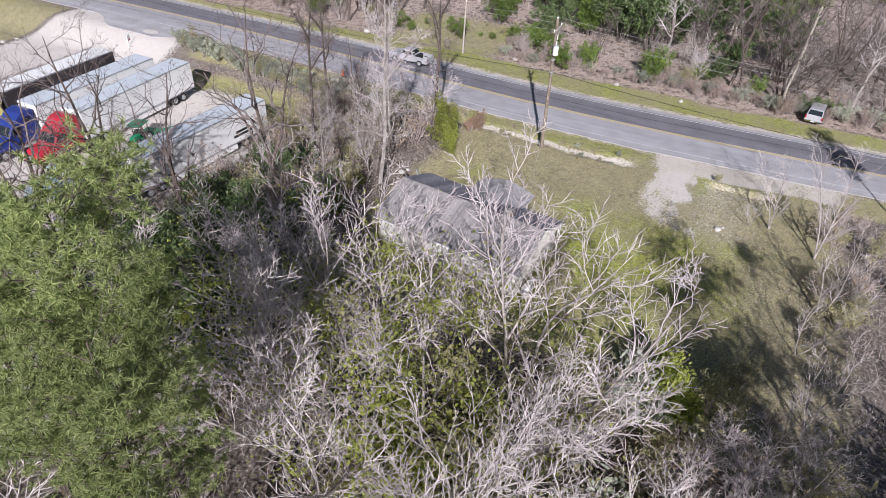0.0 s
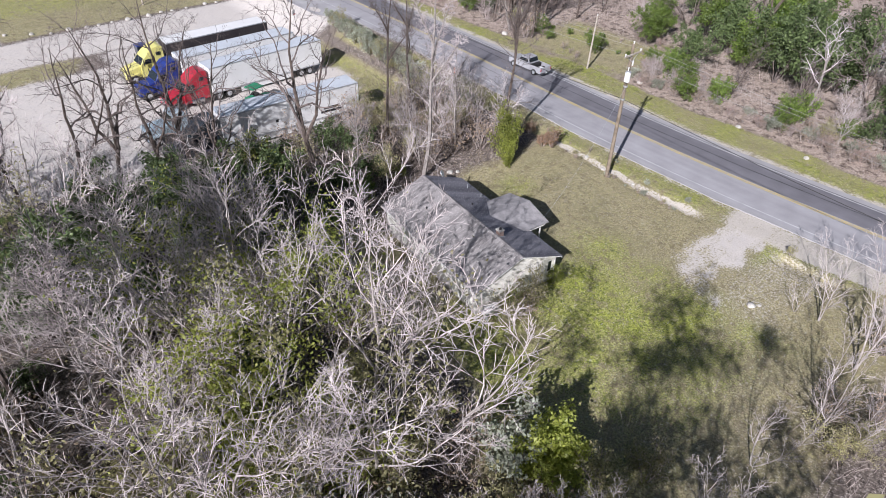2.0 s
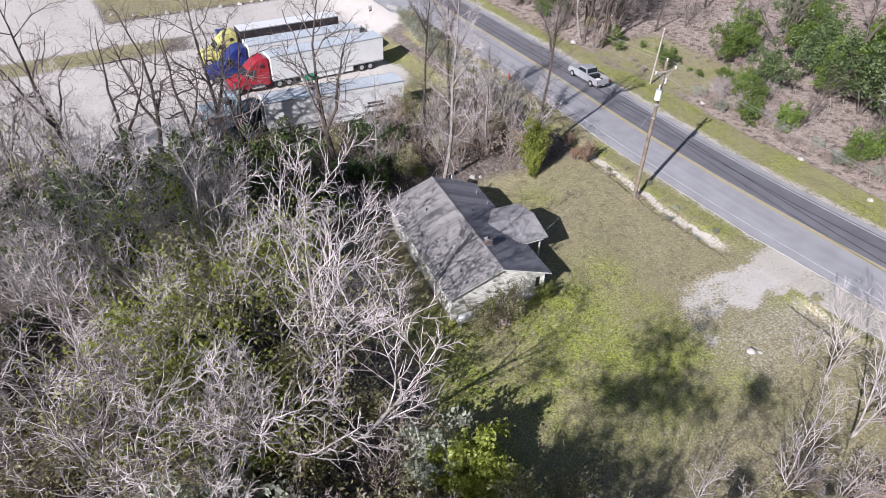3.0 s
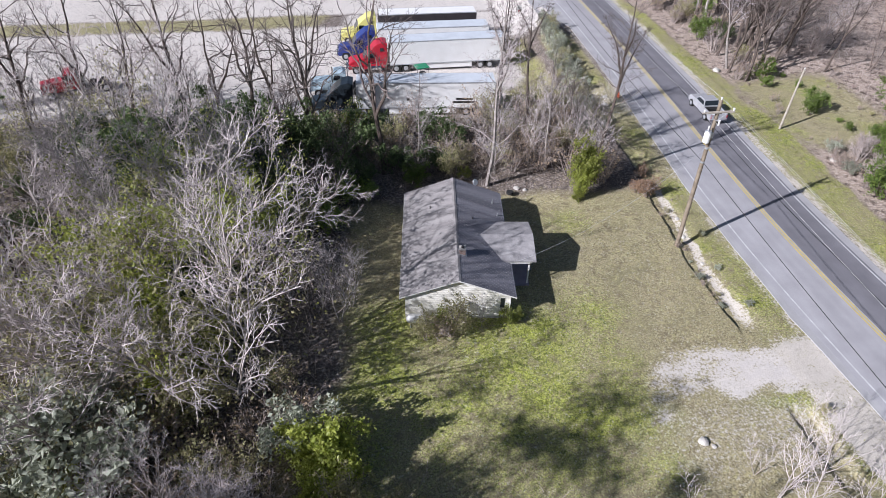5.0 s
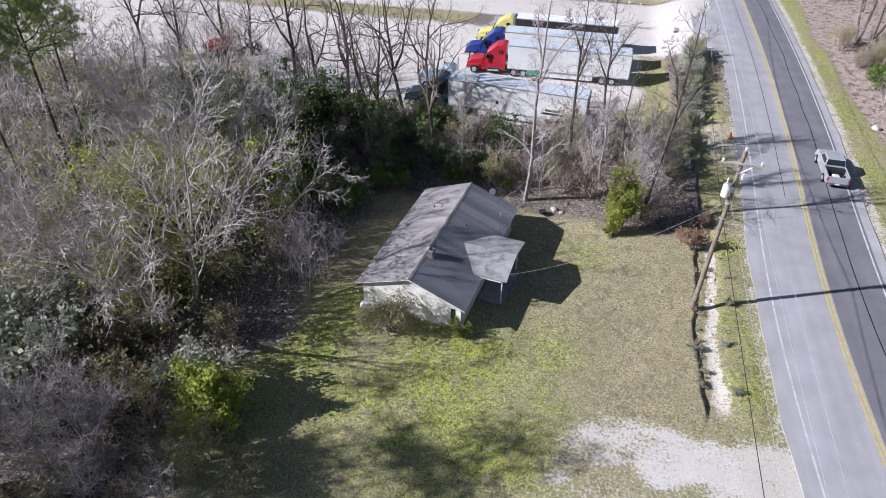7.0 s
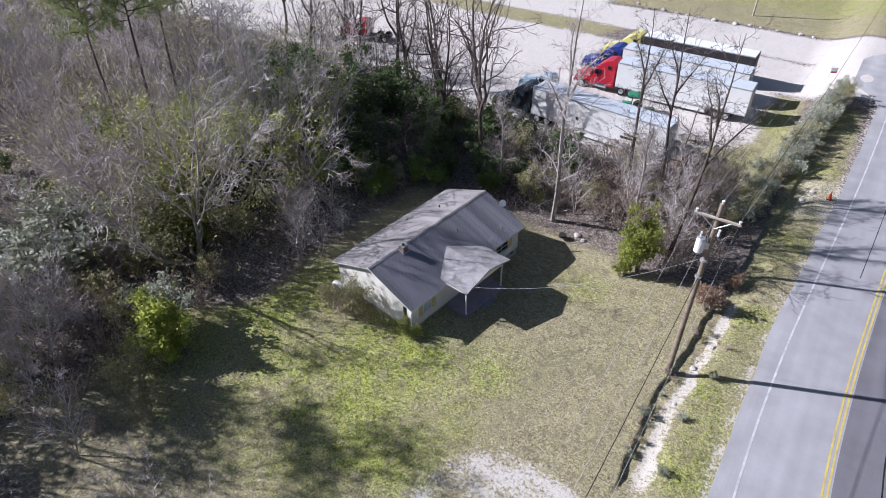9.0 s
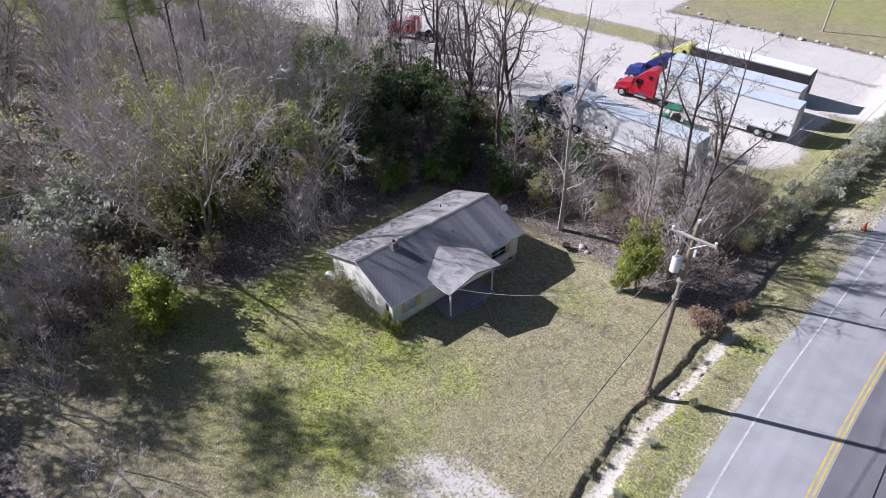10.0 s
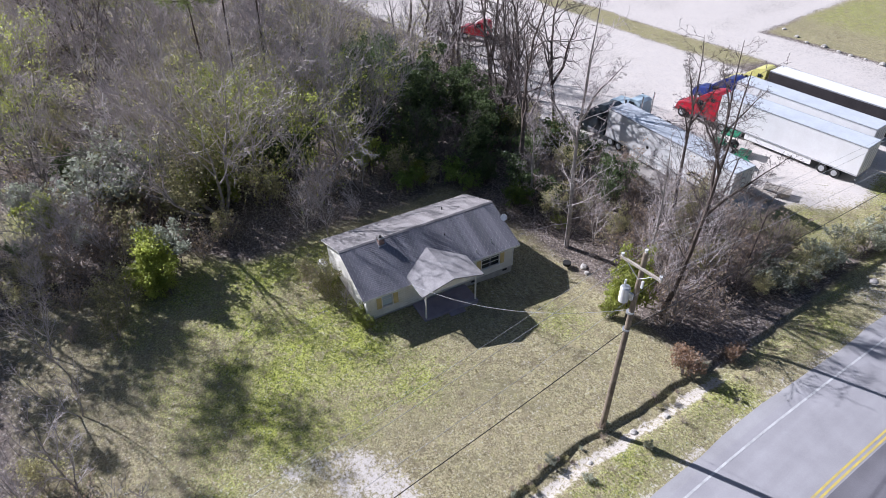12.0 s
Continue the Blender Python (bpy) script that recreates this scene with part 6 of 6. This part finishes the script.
for k in range(52):                                    # brush along the far verge
    y = -34 + 48 * (k + rng.random()) / 52
    put_shrub(("tan", "reedy", "tan", "grey")[k % 4], 39.0 + 2.6 * rng.random(), y, rng.uniform(0.9, 1.5) + 0.6 * (y < -4), "roadside brush")


# ---- grass, leaves ----
def scatter(n, x0, x1, y0, y1, keep):
    x, y = rng.uniform(x0, x1, n), rng.uniform(y0, y1, n)
    ok = rng.random(n) < keep(x, y)
    return x[ok], y[ok]


def open_ground(x, y):
    a = np.radians(7.5)
    u, v = x * np.sin(a) + y * np.cos(a), x * np.cos(a) - y * np.sin(a)
    house_free = 1.0 - ((v > -5.2) & (v < 4.6) & (u > -5.3) & (u < 7.3))
    return house_free * (1.0 - ((x - road_x(y) > -5.6) & (x - road_x(y) < 5.8)))


def turf(name, n, keep, mat, label, lo, hi):
    """Short tufts of grass, each a few blades."""
    x, y = scatter(n, -11, 39, -26, 52, keep)
    c = np.stack([x, y, ground_z(x, y) - 0.01], -1)
    c = np.repeat(c, 4, 0) + rng.normal(size=(len(c) * 4, 3)) * [0.05, 0.05, 0]
    d = unit(rng.normal(size=c.shape) * [0.75, 0.75, 0] + [0, 0, 0.8]) * rng.uniform(lo, hi, (len(c), 1))
    w = unit(np.cross(d, rng.normal(size=c.shape))) * 0.018
    me = mesh_of(name, np.stack([c - w, c + w, c + d], 1).reshape(-1, 3), None, np.arange(len(c) * 3).reshape(-1, 3))
    me.materials.append(mat)
    tagged(new(name, me), label, "grass", kind="stuff")


def green_here(x, y):
    g, n, l, s, _ = masks(x, y)
    return np.clip(n * 1.3 - 0.25, 0, 1) * (1 - g) * (1 - s) * open_ground(x, y)


def dry_here(x, y):
    g, n, l, s, _ = masks(x, y)
    return np.clip(1.0 - n - 0.6 * l - g - s, 0, 0.8) * (0.25 + 0.75 * patchy(x, y, 1.6, 20)) * open_ground(x, y)


turf("grass", 90000, green_here, GRASS_BLADE, "short patchy green winter grass on the lawn and verges", 0.07, 0.17)
turf("dry_grass", 80000, dry_here, DRY_BLADE, "short straw-coloured dormant grass in the yard", 0.05, 0.13)
x, y = scatter(34000, -40, 18, -27, 26, lambda x, y: np.clip(0.15 + masks(x, y)[2] - 1.5 * masks(x, y)[0], 0, 1) * open_ground(x, y))
lm = leaves(rng, np.stack([x, y, ground_z(x, y) + 0.015], -1), 0.07, "fallen_leaves", flat=3.0)
lm.materials.append(LEAF_TAN)
tagged(new("fallen_leaves", lm), "brown fallen leaves lying on the ground", "leaves", kind="stuff")


def sticks(n, x0, x1, y0, y1, keep, tall):
    """Thin bent stems standing in the undergrowth, as one mesh."""
    x, y = scatter(n, x0, x1, y0, y1, keep)
    m = len(x)
    a = np.stack([x, y, ground_z(x, y) - 0.03], -1)
    h = rng.uniform(0.4, 1.0, (m, 1)) * tall
    d = unit(rng.normal(size=(m, 3)) * [0.55, 0.55, 0] + [0, 0, 1])
    b = a + d * h * 0.55
    c = b + unit(d + rng.normal(size=(m, 3)) * 0.35) * h * 0.5
    s, o = unit(np.cross(d, rng.normal(size=(m, 3)))), None
    o = np.cross(d, s)
    rows = []
    for p, r in ((a, 0.018), (b, 0.014), (c, 0.007)):
        rows += [p + s * r, p - s * r * 0.5 + o * r * 0.87, p - s * r * 0.5 - o * r * 0.87]
    v = np.stack(rows, 1).reshape(-1, 3)
    k = np.arange(m)[:, None] * 9
    q = [np.stack([k + 3 * i + j, k + 3 * i + (j + 1) % 3, k + 3 * i + 3 + (j + 1) % 3, k + 3 * i + 3 + j], -1) for i in range(2) for j in range(3)]
    return mesh_of("undergrowth", v, np.concatenate(q, 1).reshape(-1, 4))


um = sticks(6500, -48, 17, -38, 26, lambda x, y: np.clip(masks(x, y)[2] * 1.2 - 0.3 - masks(x, y)[0], 0, 1) * (0.4 + 0.6 * (x < 2)) * open_ground(x, y), 1.9)
um.materials.append(BRUSH_TWIG)
tagged(new("undergrowth", um), "dense tangle of bare brown undergrowth stems", "undergrowth", kind="stuff")
um = sticks(9000, 39, 80, -40, 85, lambda x, y: np.clip(masks(x, y)[2] - 0.1, 0, 1), 1.8)
um.materials.append(BRUSH_TWIG)
tagged(new("roadside_undergrowth", um), "tan bare brush stems across the road", "undergrowth", kind="stuff")
